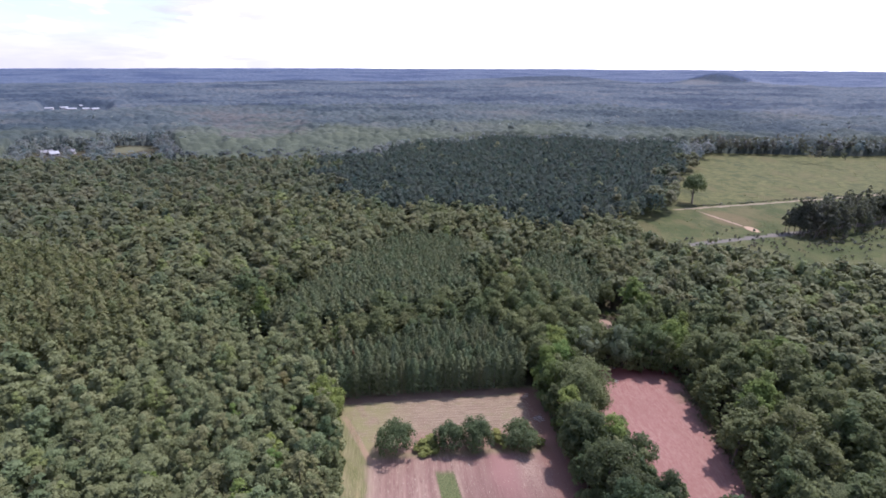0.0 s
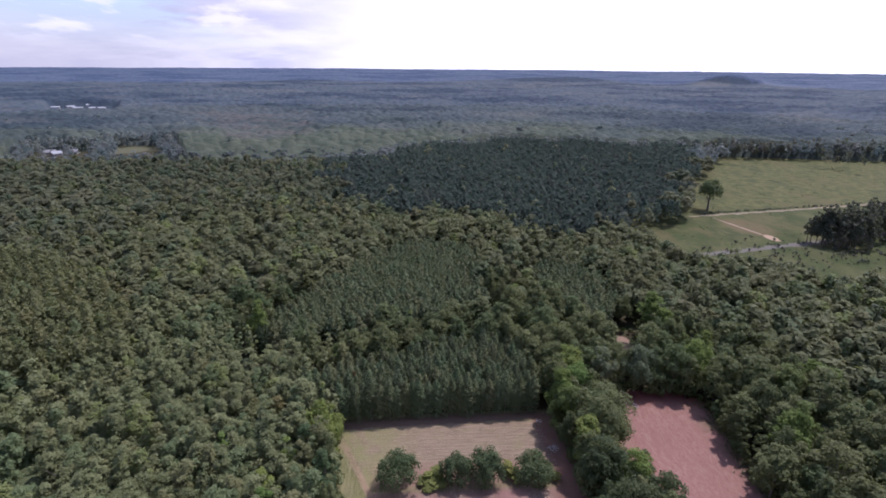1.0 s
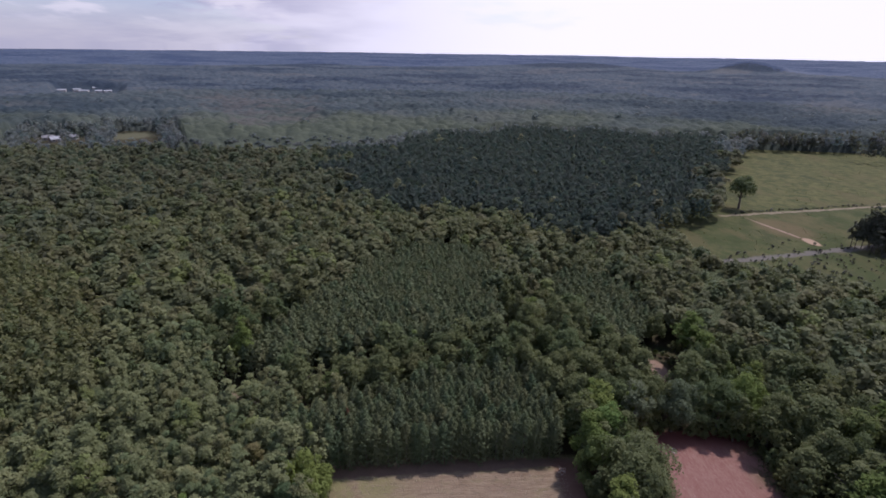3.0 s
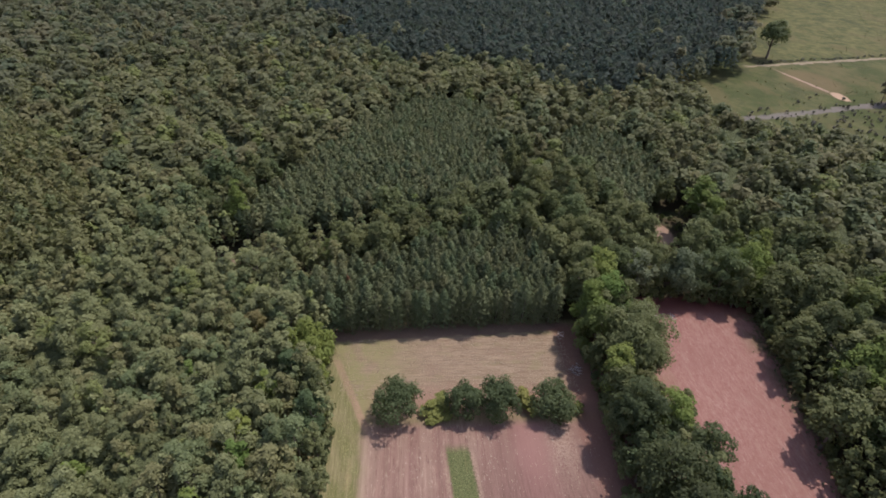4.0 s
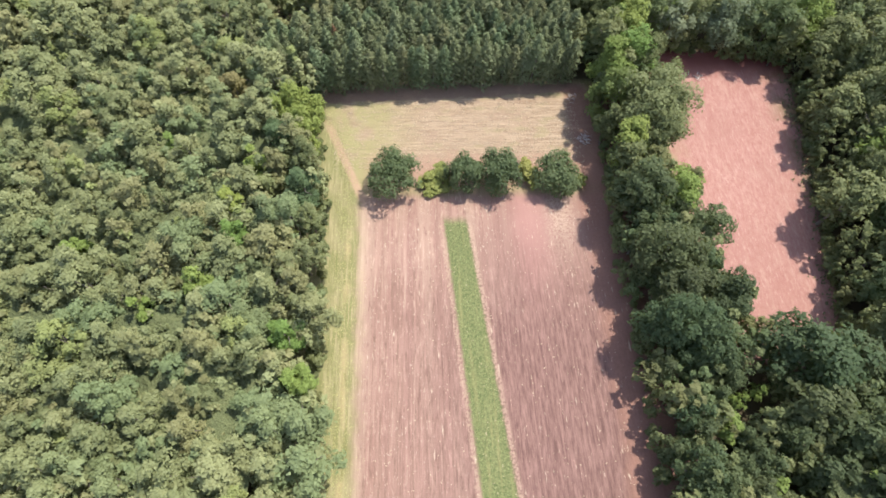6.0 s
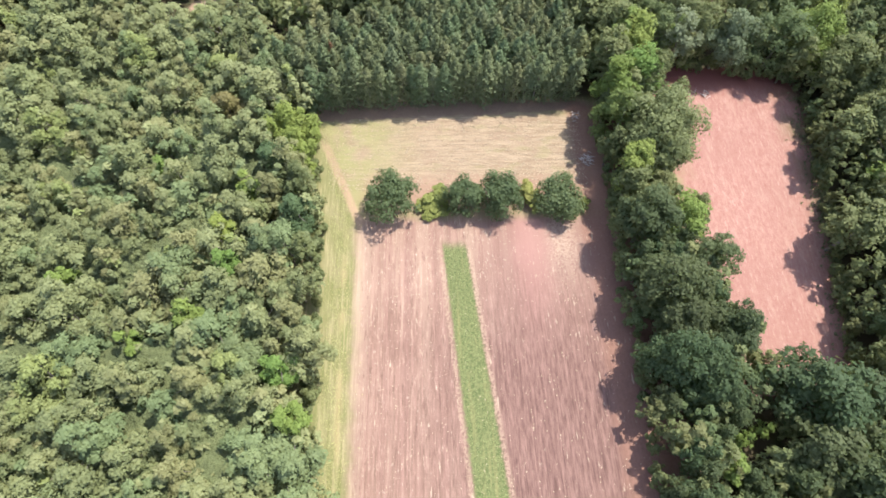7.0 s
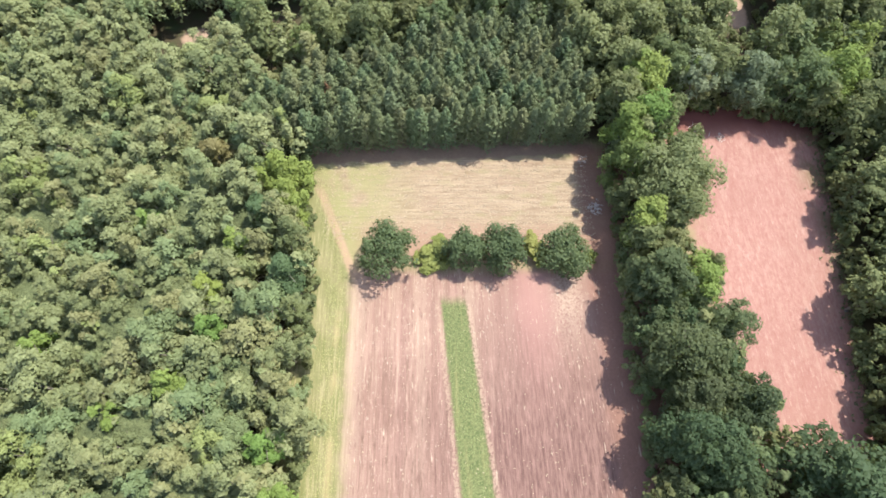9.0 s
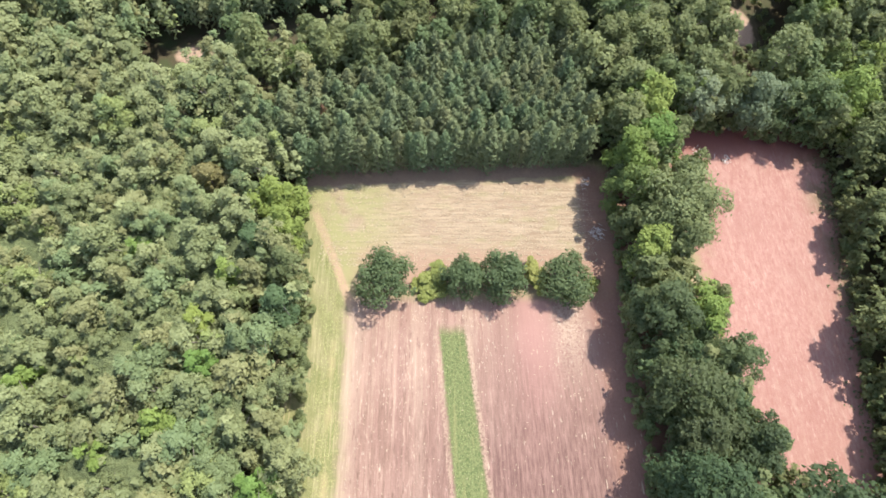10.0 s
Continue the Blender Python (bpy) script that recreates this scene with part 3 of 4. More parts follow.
def mesh_np(name, verts, faces, smooth_faces=False, tone=None):
    """A mesh from numpy arrays; all faces have the same number of corners."""
    me = bpy.data.meshes.new(name)
    k = faces.shape[1]
    me.vertices.add(len(verts))
    me.vertices.foreach_set("co", np.ascontiguousarray(verts, np.float32).ravel())
    me.loops.add(faces.size)
    me.loops.foreach_set("vertex_index", np.ascontiguousarray(faces, np.int32).ravel())
    me.polygons.add(len(faces))
    me.polygons.foreach_set("loop_start", np.arange(0, faces.size, k, dtype=np.int32))
    me.polygons.foreach_set("use_smooth", np.full(len(faces), smooth_faces))
    if tone is not None:
        me.attributes.new("tone", "FLOAT", "FACE").data.foreach_set("value", np.ascontiguousarray(tone, np.float32))
    me.update(calc_edges=True)
    return me


def put(name, me, mat, parent=None):
    ob = new(name, me)
    if not me.materials:
        me.materials.append(mat)
    ob.parent = parent
    return ob


def polar(radii, angles, height):
    """A ring-shaped sheet round (0, 120), angles from straight ahead."""
    rr, aa = np.meshgrid(radii, angles, indexing="ij")
    x, y = rr * np.sin(aa), 120 + rr * np.cos(aa)
    v = np.stack([x, y, height(x, y)], -1).reshape(-1, 3)
    nr, na = rr.shape
    i = np.arange(nr - 1)[:, None] * na
    j = np.arange(na)[None, :]
    jn = (j + 1) % na
    f = np.stack([i + j, i + na + j, i + na + jn, i + jn], -1).reshape(-1, 4)
    return v, f[:, ::-1]


ang = np.linspace(-math.pi, math.pi, 240, endpoint=False)
rad = np.concatenate([[0.001], np.arange(5, 300, 10), np.geomspace(300, 5200, 60)])
v, f = polar(rad, ang, land)
ground = tagged(put("ground", mesh_np("ground", v, f, True), ground_mat), "wide rolling ground of leaf litter, stubble, red clay and meadow", "ground", kind="structure")

ang = np.concatenate([np.linspace(-0.93, 0.93, 860), np.linspace(0.93, 2 * math.pi - 0.93, 90)[1:-1]])


def chance(i, j, k):
    """A fixed random number for each cell, 0 to 1."""
    v = np.sin(i * 127.1 + j * 311.7 + k * 74.7) * 43758.5453
    return v - np.floor(v)


def crown_field(x, y, cell):
    """A closed canopy of rounded crowns, one a cell: its height, and each crown's own tone."""
    best, tone = np.full(np.shape(x), -9.0), np.zeros(np.shape(x))
    gx, gy = np.floor(x / cell), np.floor(y / cell)
    for i in (-1, 0, 1):
        for j in (-1, 0, 1):
            cx, cy = gx + i, gy + j
            r = cell * (0.55 + 0.4 * chance(cx, cy, 3))
            d = ((x - (cx + 0.1 + 0.8 * chance(cx, cy, 1)) * cell) ** 2 + (y - (cy + 0.1 + 0.8 * chance(cx, cy, 2)) * cell) ** 2) / r ** 2
            v = 1.4 * (chance(cx, cy, 4) - 0.5) + 1.0 - d
            tone = np.where(v > best, chance(cx, cy, 5), tone)
            best = np.maximum(best, v)
    return np.maximum(best, -1.2), tone


def near_open(x, y):
    """0 deep in the woods to 1 on open ground or in the shade-coloured pine block, fading over forty metres."""
    b = np.zeros(np.shape(x))
    for g, w in ((0.0, 3.0), (14.0, 1.0), (24.0, 0.4)):
        for a in ((0.0,) if g == 0 else np.arange(8) * 0.785):
            px, py = x + g * np.cos(a), y + g * np.sin(a)
            b = np.maximum(b, w * (dark_at(px, py) | inside(px, py, MEADOW) | inside(px, py, LAWN) | inside(px, py, YARD)))
    return np.clip(b, 0, 1), b > 2


def tract(x, y):
    """Felled some years ago, now low brownish scrub."""
    wx, wy = x + 14 * np.sin(y * 0.031 + 1) + 7 * np.sin(y * 0.083), y + 16 * np.sin(x * 0.027) + 8 * np.sin(x * 0.071)
    west, east = -200 - 0.48 * (wy - 675), -98 - 0.12 * (wy - 675)
    return smooth(-12, 12, wx - west) * smooth(12, -12, wx - east) * smooth(655, 690, wy) * smooth(1040, 1000, wy)


def canopy(x, y):
    r = np.hypot(x, y - 120)
    lump = crown_field(x, y, 9.5)[0] * 3.1 + crown_field(x + 700, y, 23.0)[0] * 1.3 + wave(x, y, 70, 12) * 1.2 + wave(x, y, 240, 13) * 2.0
    lump = lump * (1 - 0.45 * smooth(1400, 2400, r))
    clear = smooth(1.0, 0.0, np.hypot(x + 320, (y - 690) * 0.7) / 70)
    close, bare = near_open(x, y)
    along = (y - 1160) / 130
    yard = smooth(1.15, 0.9, np.abs(along)) * smooth(1.3, 0.9, np.abs(x + 612 + (y - 1160) * 0.46) / 62)
    low = 1 - np.maximum(0.72 * clear, 0.22 * tract(x, y))
    return land(x, y) + (14.5 + lump) * smooth(470, 560, r) * low * (1 - 0.97 * yard) * (1 - close) - 3.0 * np.maximum(close * close, r < 475)


def woods(name, radii, mat, label, category, kind):
    v, f = polar(radii, ang, canopy)
    mid = v[f].mean(1)
    tone = 0.7 * crown_field(mid[:, 0], mid[:, 1], 9.5)[1] + 0.3 * crown_field(mid[:, 0] + 700, mid[:, 1], 23.0)[1]
    return tagged(put(name, mesh_np(name, v, f, True, tone), mat), label, category, kind=kind)


woods("distant_hills", np.geomspace(2280, 5150, 60), hills_mat, "low wooded hills along the horizon, blue haze in their colour", "hills", "structure")
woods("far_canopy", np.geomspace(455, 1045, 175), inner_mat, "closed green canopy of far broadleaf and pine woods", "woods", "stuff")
woods("distant_woods", np.geomspace(1040, 2300, 120), distant_mat, "wooded hills reaching to the horizon, coloured blue-green for haze", "woods", "stuff")


# ---- trees ----
def sprays(rng, p, nrm, size, aspect=0.75):
    """Leaf sprays: small pointed blades at p that face nrm."""
    n = len(p)
    nrm = nrm / np.linalg.norm(nrm, axis=1, keepdims=True)
    t = np.cross(nrm, rng.normal(size=(n, 3)))
    t /= np.linalg.norm(t, axis=1, keepdims=True) + 1e-9
    b = np.cross(nrm, t)
    s = (size * rng.uniform(0.65, 1.35, n))[:, None]
    tip = t * s * 0.62 + nrm * (s * rng.uniform(-0.25, 0.25, (n, 1)))
    side = b * s * 0.5 * aspect
    v = np.stack([p - t * s * 0.45 + side, p + tip, p - t * s * 0.45 - side], 1)
    return v.reshape(-1, 3)


def tris(count):
    return np.arange(count * 3).reshape(-1, 3)


def quads(count):
    return np.arange(count * 4).reshape(-1, 4)


def broad_crown(rng, radius, low, high, lumps, count, size, ruffle=0.42):
    """An uneven crown of many overlapping clumps, with gaps between them."""
    mid, half = (low + high) / 2, (high - low) / 2
    d = rng.normal(size=(lumps, 3))
    d /= np.linalg.norm(d, axis=1, keepdims=True)
    d[:, 2] = np.where(d[:, 2] < -0.6, -d[:, 2], d[:, 2])
    wide = np.array([rng.uniform(0.86, 1.14), rng.uniform(0.86, 1.14), 1.0])
    c = d * rng.uniform(0.40, 0.84, lumps)[:, None] * np.array([radius, radius, half]) * wide + np.array([0, 0, mid])
    r = rng.uniform(0.18, 0.36, lumps) * radius
    c[0], r[0] = (rng.normal() * 0.15 * radius, rng.normal() * 0.15 * radius, high - 0.36 * radius), 0.36 * radius
    c[1], r[1] = (rng.normal() * 0.1 * radius, rng.normal() * 0.1 * radius, mid), 0.55 * radius
    w = r ** 1.8
    k = rng.choice(lumps, count, p=w / w.sum())
    o = rng.normal(size=(count, 3)) + (c[k] - np.array([0, 0, mid - 0.5 * half])) / radius * 0.7
    o[:, 2] += 0.3
    o /= np.linalg.norm(o, axis=1, keepdims=True)
    bulge = 1 + 0.15 * np.sin(o[:, 0] * 7 + k * 1.7) * np.sin(o[:, 1] * 6 + k) + 0.08 * np.sin(o[:, 2] * 9 + k * 2.3)
    p = c[k] + o * (r[k] * bulge * (1.12 - 0.55 * rng.uniform(0, 1, count) ** 1.6))[:, None]
    p[:, 2] = np.maximum(p[:, 2], 0.2)
    return sprays(rng, p, o + np.array([0, 0, 0.4]) + rng.normal(0, ruffle, (count, 3)), size)


def pine_crown(rng, radius, low, high, count, size, ruffle=0.45):
    """A pointed crown of upswept boughs in loose whorls."""
    h = low + (high - low) * rng.uniform(0, 1, count) ** 0.8
    whorl = 1.0
    h = np.round(h / whorl) * whorl + rng.normal(0, 0.26, count)
    u = np.clip((high - h) / (high - low), 0.0, 1)
    reach = radius * np.clip(u * 3.0, 0.06, 1) ** 0.6 * rng.uniform(0.35, 1.08, count)
    a = rng.uniform(0, 6.283, count)
    bough = 1 + 0.22 * np.sin(a * 5 + h * 3)
    p = np.stack([np.cos(a) * reach * bough, np.sin(a) * reach * bough, h + reach * 0.25], -1)
    nrm = np.stack([np.cos(a) * 0.7, np.sin(a) * 0.7, np.full(count, 0.75)], -1) + rng.normal(0, ruffle, (count, 3))
    return sprays(rng, p, nrm, size, 0.6)


def trunk_mesh(rng, height, r0, limbs, low):
    """A tapered trunk with limbs, six-sided."""
    vs, fs = [], []

    def tube(a, b, ra, rb):
        a, b = np.array(a), np.array(b)
        t = (b - a) / np.linalg.norm(b - a)
        u = np.cross(t, (0.3, 0.9, 0.1))
        u /= np.linalg.norm(u)
        w = np.cross(t, u)
        base = len(vs)
        for c, r in ((a, ra), (b, rb)):
            for i in range(6):
                vs.append(c + r * (math.cos(i * 1.0472) * u + math.sin(i * 1.0472) * w))
        for i in range(6):
            fs.append((base + i, base + (i + 1) % 6, base + 6 + (i + 1) % 6, base + 6 + i))

    kink = np.array([rng.normal() * 0.15, rng.normal() * 0.15, height * 0.5])
    top = np.array([rng.normal() * 0.3, rng.normal() * 0.3, height * 0.93])
    tube((0, 0, -0.4), kink, r0, r0 * 0.62)
    tube(kink, top, r0 * 0.62, r0 * 0.12)
    for i in range(limbs):
        a = rng.uniform(0, 6.283)
        z = rng.uniform(low, height * 0.75)
        s = np.array([0, 0, z])
        tube(s, s + np.array([math.cos(a), math.sin(a), 0.8]) * height * 0.2, r0 * 0.35, r0 * 0.08)
    return mesh_np("trunk", np.array(vs), np.array(fs), True)


def tree(name, crown, stem, mat, label, category, group=""):
    ob = new(name)
    ob.empty_display_size = 0.5
    put("trunk", stem, bark, ob)
    put("crown", crown, mat, ob)
    return tagged(ob, label, category, group)


def place(x, y, turn, s, sz=None):
    return Matrix.Translation((x, y, float(land(x, y)) - 0.05)) @ Matrix.Rotation(turn, 4, "Z") @ Matrix.Diagonal((s, s, sz or s, 1))


def open_ground(x, y):
    thin = np.sin(x * 12.9898 + y * 78.233) * 43758.5453
    thin = thin - np.floor(thin) < 0.84
    r = inside(x, y, CLEARING) | inside(x, y, LAWN) | ((inside(x, y, YARD) | inside(x, y, SHEDS)) & thin) | inside(x, y, FIELD) | inside(x, y, RED_FIELD) | inside(x, y, MEADOW) | inside(x, y, GULLY)
    for cx, cy, rx, ry in SPOTS:
        r |= ((x - cx) / rx) ** 2 + ((y - cy) / ry) ** 2 < 1
    return r


def pines_at(x, y):
    return inside(x, y, PINES_NEAR) | inside(x, y, PINES_MID) | inside(x, y, PINES_EAST)


def scatter(rng, x0, x1, y0, y1, step, jitter):
    gx, gy = np.meshgrid(np.arange(x0, x1, step), np.arange(y0, y1, step * 0.87))
    gx[1::2] += step / 2
    x = gx.ravel() + rng.normal(0, jitter * step, gx.size)
    y = gy.ravel() + rng.normal(0, jitter * step, gx.size)
    return x, y


rng = np.random.default_rng(7)

# three kinds of woodland trees, a handful of forms each
def forms(name, count, mat, radius, height, low, lumps, n, size, label, category, group):
    made = []
    for _ in range(count):
        R0, H = rng.uniform(*radius), rng.uniform(*height)
        me = mesh_np("crown", broad_crown(rng, R0, H * low, H, lumps, n, size), tris(n))
        made.append(tree(name, me, trunk_mesh(rng, H * 0.85, 0.075 * R0, 4, H * 0.3), mat, label, category, group))
    return made


PALE_FORMS = forms("broadleaf_tree", 7, leaf_pale, (3.0, 4.0), (14.0, 16.8), 0.10, 26, 2700, 0.40, "slender broadleaf tree with a pale grey-green clumped crown in dense woods", "tree", "pale woodland trees")
OAK_FORMS = forms("oak_tree", 7, leaf_broad, (4.3, 5.6), (15.0, 18.5), 0.05, 38, 2200, 0.64, "large oak with a wide billowing mid-green crown at the wood's edge", "tree", "large oaks")
DEEP_FORMS = forms("oak_tree", 4, leaf_deep, (4.3, 5.6), (15.0, 18.5), 0.05, 38, 2200, 0.64, "deep green oak in the tree strip beside the red field", "tree", "large oaks")
PINE_FORMS = []
for i in range(6):
    H = rng.uniform(11.6, 13.4)
    me = mesh_np("crown", pine_crown(rng, 1.9, 0.5, H, 1300, 0.46), tris(1300))
    PINE_FORMS.append(tree("pine_tree", me, trunk_mesh(rng, H * 0.95, 0.13, 2, H * 0.4), leaf_pine, "young plantation pine with a pointed dark green crown", "pine tree", "plantation pines"))


SPECIAL = [
    (52.2, 149.1, 5.6, "fresh"), (47.0, 137.6, 4.6, "oak"), (54.8, 132.9, 8.2, "big"), (47.4, 126.0, 4.5, "fresh"), (48.2, 113.5, 5.8, "deep"),
    (55.4, 114.0, 4.4, "fresh"), (58.6, 106.0, 4.6, "deep"), (50.8, 160.2, 3.6, "fresh"), (102.5, 169.5, 4.4, "fresh"), (-42.1, 124.9, 2.6, "fresh"), (-15.5, 79.0, 3.4, "fresh"), (-64.3, 153.3, 4.4, "pale"), (-47.0, 155.0, 5.0, "pale"), (49.5, 100.9, 6.6, "deep"), (51.2, 93.6, 5.3, "deep"), (58.4, 92.6, 4.9, "deep"),
    (48.0, 87.0, 5.8, "deep"), (52.7, 84.8, 5.6, "deep"), (48.9, 163.8, 5.3, "oak"), (53.4, 157.8, 4.9, "fresh"), (47.4, 154.4, 4.4, "oak"),
    (53.7, 173.0, 5.8, "oak"), (47.5, 176.0, 4.8, "oak"), (58.4, 166.0, 4.6, "oak"), (48.0, 168.0, 4.4, "oak"), (47.2, 145.5, 4.6, "oak"),
    (64.2, 160.0, 4.8, "grey"), (69.8, 163.0, 4.6, "oak"), (75.5, 160.0, 5.6, "grey"), (82.2, 160.5, 4.4, "dark"), (88.5, 160.0, 5.2, "oak"), (95.5, 161.0, 5.8, "fresh"), (98.5, 152.5, 5.6, "oak"),
    (-20.6, 135.7, 5.2, "fresh"), (-18.8, 129.6, 3.8, "fresh"), (-22.8, 126.9, 3.6, "dark"), (-18.1, 121.6, 4.0, "oak"), (-32.7, 139.1, 4.0, "olive"),
    (-60.3, 149.1, 4.5, "pale"), (-33.5, 96.0, 3.9, "fresh"), (-28.5, 104.7, 3.1, "fresh"), (-26.6, 120.0, 2.8, "fresh"), (-17.0, 114.6, 3.9, "dark"),
    (-15.6, 108.1, 2.6, "oak"), (-41.8, 91.8, 2.8, "fresh"), (-18.1, 87.0, 3.7, "fresh"), (-17.6, 96.2, 3.3, "pale"), (-55.0, 102.3, 2.9, "fresh"), (-30.1, 111.9, 3.3, "fresh"),
]


def taken(x, y, gap):
    """Where a tree that stands out already grows."""
    r = np.zeros(np.shape(x), bool)
    for sx, sy, sr, _ in SPECIAL:
        r |= np.hypot(x - sx, y - sy) < 0.55 * sr + gap
    return r | ((x > 42) & (x < 62) & (y > 60) & (y < 178))


def pale_wood(x, y):
    """The close-grown wood west of the fields."""
    return (x < -8) & (y < 172 + 0.25 * (-x) + 14 * np.sin(x * 0.06))


def wood(step, jitter, where):
    x, y = scatter(rng, -420, 420, -40, 520, step, jitter)
    ok = ~open_ground(x, y) & ~pines_at(x, y) & ~dark_at(x, y) & ~inside(x, y, PINES_OLIVE) & where(x, y) & ~taken(x, y, 0.24 * step)
    x, y = x[ok], y[ok]
    d = np.hypot(x - 12, y - 104)
    keep = ((d < 150) & (y > 46)) | ((np.abs(np.arctan2(x - 2, y + 25)) < 0.86) & (y > 60))
    x, y, d = x[keep], y[keep], d[keep]
    o = np.argsort(d)
    x, y, d = x[o], y[o], d[o]
    s = np.clip(rng.lognormal(0.0, 0.19, len(x)), 0.68, 1.5)
    h = np.minimum(rng.uniform(0.84, 1.10, len(x)) * s ** 0.4, 1.1)
    return x, y, d, s, h


PLACED = set()


def stand(things, x, y, s, h):
    for i in range(len(x)):
        t = things[int(rng.integers(len(things)))]
        m = place(x[i], y[i], rng.uniform(0, 6.28), s[i], h[i])
        if t.name in PLACED:
            copy_thing(t, m @ Matrix.Diagonal((*t.scale, 1)).inverted())
        else:
            t.matrix_basis = m
            PLACED.add(t.name)


def join(name, xs, ys, ss, hs, crowns, mat, label, category):
    vs, ts = [], []
    for i in range(len(xs)):
        c = crowns[int(rng.integers(len(crowns)))]
        a = rng.uniform(0, 6.283)
        ca, sa = math.cos(a) * ss[i], math.sin(a) * ss[i]
        z = float(land(xs[i], ys[i]))
        vs.append(np.stack([c[:, 0] * ca - c[:, 1] * sa + xs[i], c[:, 0] * sa + c[:, 1] * ca + ys[i], c[:, 2] * hs[i] + z], -1))
        ts.append(np.full(len(c) // 3, rng.uniform(0, 1)))
    v = np.concatenate(vs)
    return tagged(put(name, mesh_np(name, v, tris(len(v) // 3), False, np.concatenate(ts)), mat), label, category, kind="stuff")


def crowns(radius, height, low, lumps, n, size, ruffle=0.42):
    return [broad_crown(rng, rng.uniform(*radius), low, rng.uniform(*height), lumps, n, size, ruffle) for _ in range(7)]


LOOKS = {
    "fresh": (leaf_fresh, "broadleaf_tree", "fresh yellow-green broadleaf tree standing out from the darker woods"),
    "oak": (leaf_broad, "oak_tree", "large oak with a wide billowing mid-green crown between the fields"),
    "grey": (leaf_greygreen, "broadleaf_tree", "grey-green broadleaf tree with a dense crown beside the red field"),
    "deep": (leaf_deep, "oak_tree", "deep green oak in the tree strip beside the red field"),
    "big": (leaf_midgreen, "oak_tree", "broad mid-green oak towering over the strip between the fields"),
    "dark": (leaf_oak, "oak_tree", "dark green oak at the edge of the pale wood"),
    "olive": (leaf_bushwood, "broadleaf_tree", "olive-brown tinged broadleaf tree among paler trees"),
    "pale": (leaf_pale, "broadleaf_tree", "pale round-crowned broadleaf tree rising from the wood"),
}
for sx, sy, sr, look_of in SPECIAL:
    mat, name, label = LOOKS[look_of]
    H = (14.2 if sx < 0 else 14.6) + 0.45 * sr + rng.uniform(-1.6, 1.2)
    n = int(min(8500, 1000 + 120 * sr * sr))
    sr = sr * (1.12 if sx > 0 else 1.0)
    me = mesh_np("crown", broad_crown(rng, sr, H * 0.04, H, int(15 + sr * 3), n, 0.52), tris(n))
    t = tree(name, me, trunk_mesh(rng, H * 0.85, 0.075 * sr, 4, H * 0.3), mat, label, "tree", "trees round the fields")
    t.matrix_basis = place(sx, sy, 0.0, 1.0)

# smaller trees that close the strip between the two fields
x, y = scatter(rng, 46.5, 62, 60, 178, 5.2, 0.25)
ok = ~open_ground(x, y) & ((y > 84) | (x < 60))
for sx, sy, sr, _ in SPECIAL:
    ok &= np.hypot(x - sx, y - sy) > 0.42 * sr
x, y = x[ok], y[ok]
s = rng.uniform(0.55, 0.82, len(x))
low = y < 112
stand(OAK_FORMS, x[~low], y[~low], s[~low], s[~low] * 1.08)
stand(DEEP_FORMS, x[low], y[low], s[low], s[low] * 1.08)

# the pale wood west of the fields
x, y, d, s, h = wood(5.0, 0.24, pale_wood)
stand(PALE_FORMS, x[:300], y[:300], s[:300], h[:300])
c1, c2 = int(np.searchsorted(d, 120)), int(np.searchsorted(d, 230))
join("pale_woods", x[300:c1], y[300:c1], s[300:c1], h[300:c1], crowns((3.1, 4.0), (14.0, 16.8), 2.5, 24, 1200, 0.60), leaf_pale_wood, "dense pale grey-green broadleaf wood beside the fields", "woods")
join("outer_pale_woods", x[c1:], y[c1:], s[c1:], h[c1:], crowns((3.1, 4.1), (14.0, 16.8), 4.0, 16, 380, 1.05, 0.3), leaf_pale_wood, "dense pale green mixed wood farther from the fields", "woods")

# oaks and mixed trees elsewhere
x, y, d, s, h = wood(7.3, 0.24, lambda x, y: ~pale_wood(x, y))
n0 = min(190, len(x))
deep = (y[:n0] < 94) & (x[:n0] < 85)
for some, which in ((OAK_FORMS, ~deep), (DEEP_FORMS, deep)):
    stand(some, x[:n0][which], y[:n0][which], s[:n0][which], h[:n0][which])
c1 = int(np.searchsorted(d, 130))
mixed = d + rng.normal(0, 30, len(d)) < 275
near, off = np.arange(len(d)) >= c1, ~mixed
near &= mixed
off[:c1] = False
join("oak_woods", x[n0:c1], y[n0:c1], s[n0:c1], h[n0:c1], crowns((4.2, 5.4), (15.0, 18.5), 2.0, 32, 1300, 0.82), leaf_broad_wood, "dense mid-green oak woodland behind the red clay field", "woods")
join("middle_woods", x[near], y[near], s[near], h[near], crowns((4.2, 5.4), (15.0, 18.0), 3.0, 22, 360, 1.4, 0.20), leaf_middle_wood, "dense green mixed woodland beyond the pine stands", "woods")
join("outer_woods", x[off], y[off], s[off], h[off], crowns((4.3, 5.6), (14.5, 18.0), 5.0, 16, 190, 1.9, 0.22), leaf_outer_wood, "rolling green woodland canopy beyond the plantation", "woods")


hx, hy = scatter(rng, -130, 165, -110, 46, 7.0, 0.25)
one = np.clip(rng.lognormal(0, 0.2, len(hx)), 0.7, 1.4)
ok = ~open_ground(hx, hy)
join("rear_woods", hx[ok], hy[ok], one[ok], one[ok] ** 0.4, crowns((4.0, 5.2), (14.5, 18.0), 2.0, 18, 130, 1.8), leaf_middle_wood, "plain woodland closing the valley behind the fields", "woods")


mxx, myy = scatter(rng, -60, 300, 270, 600, 15.0, 0.3)
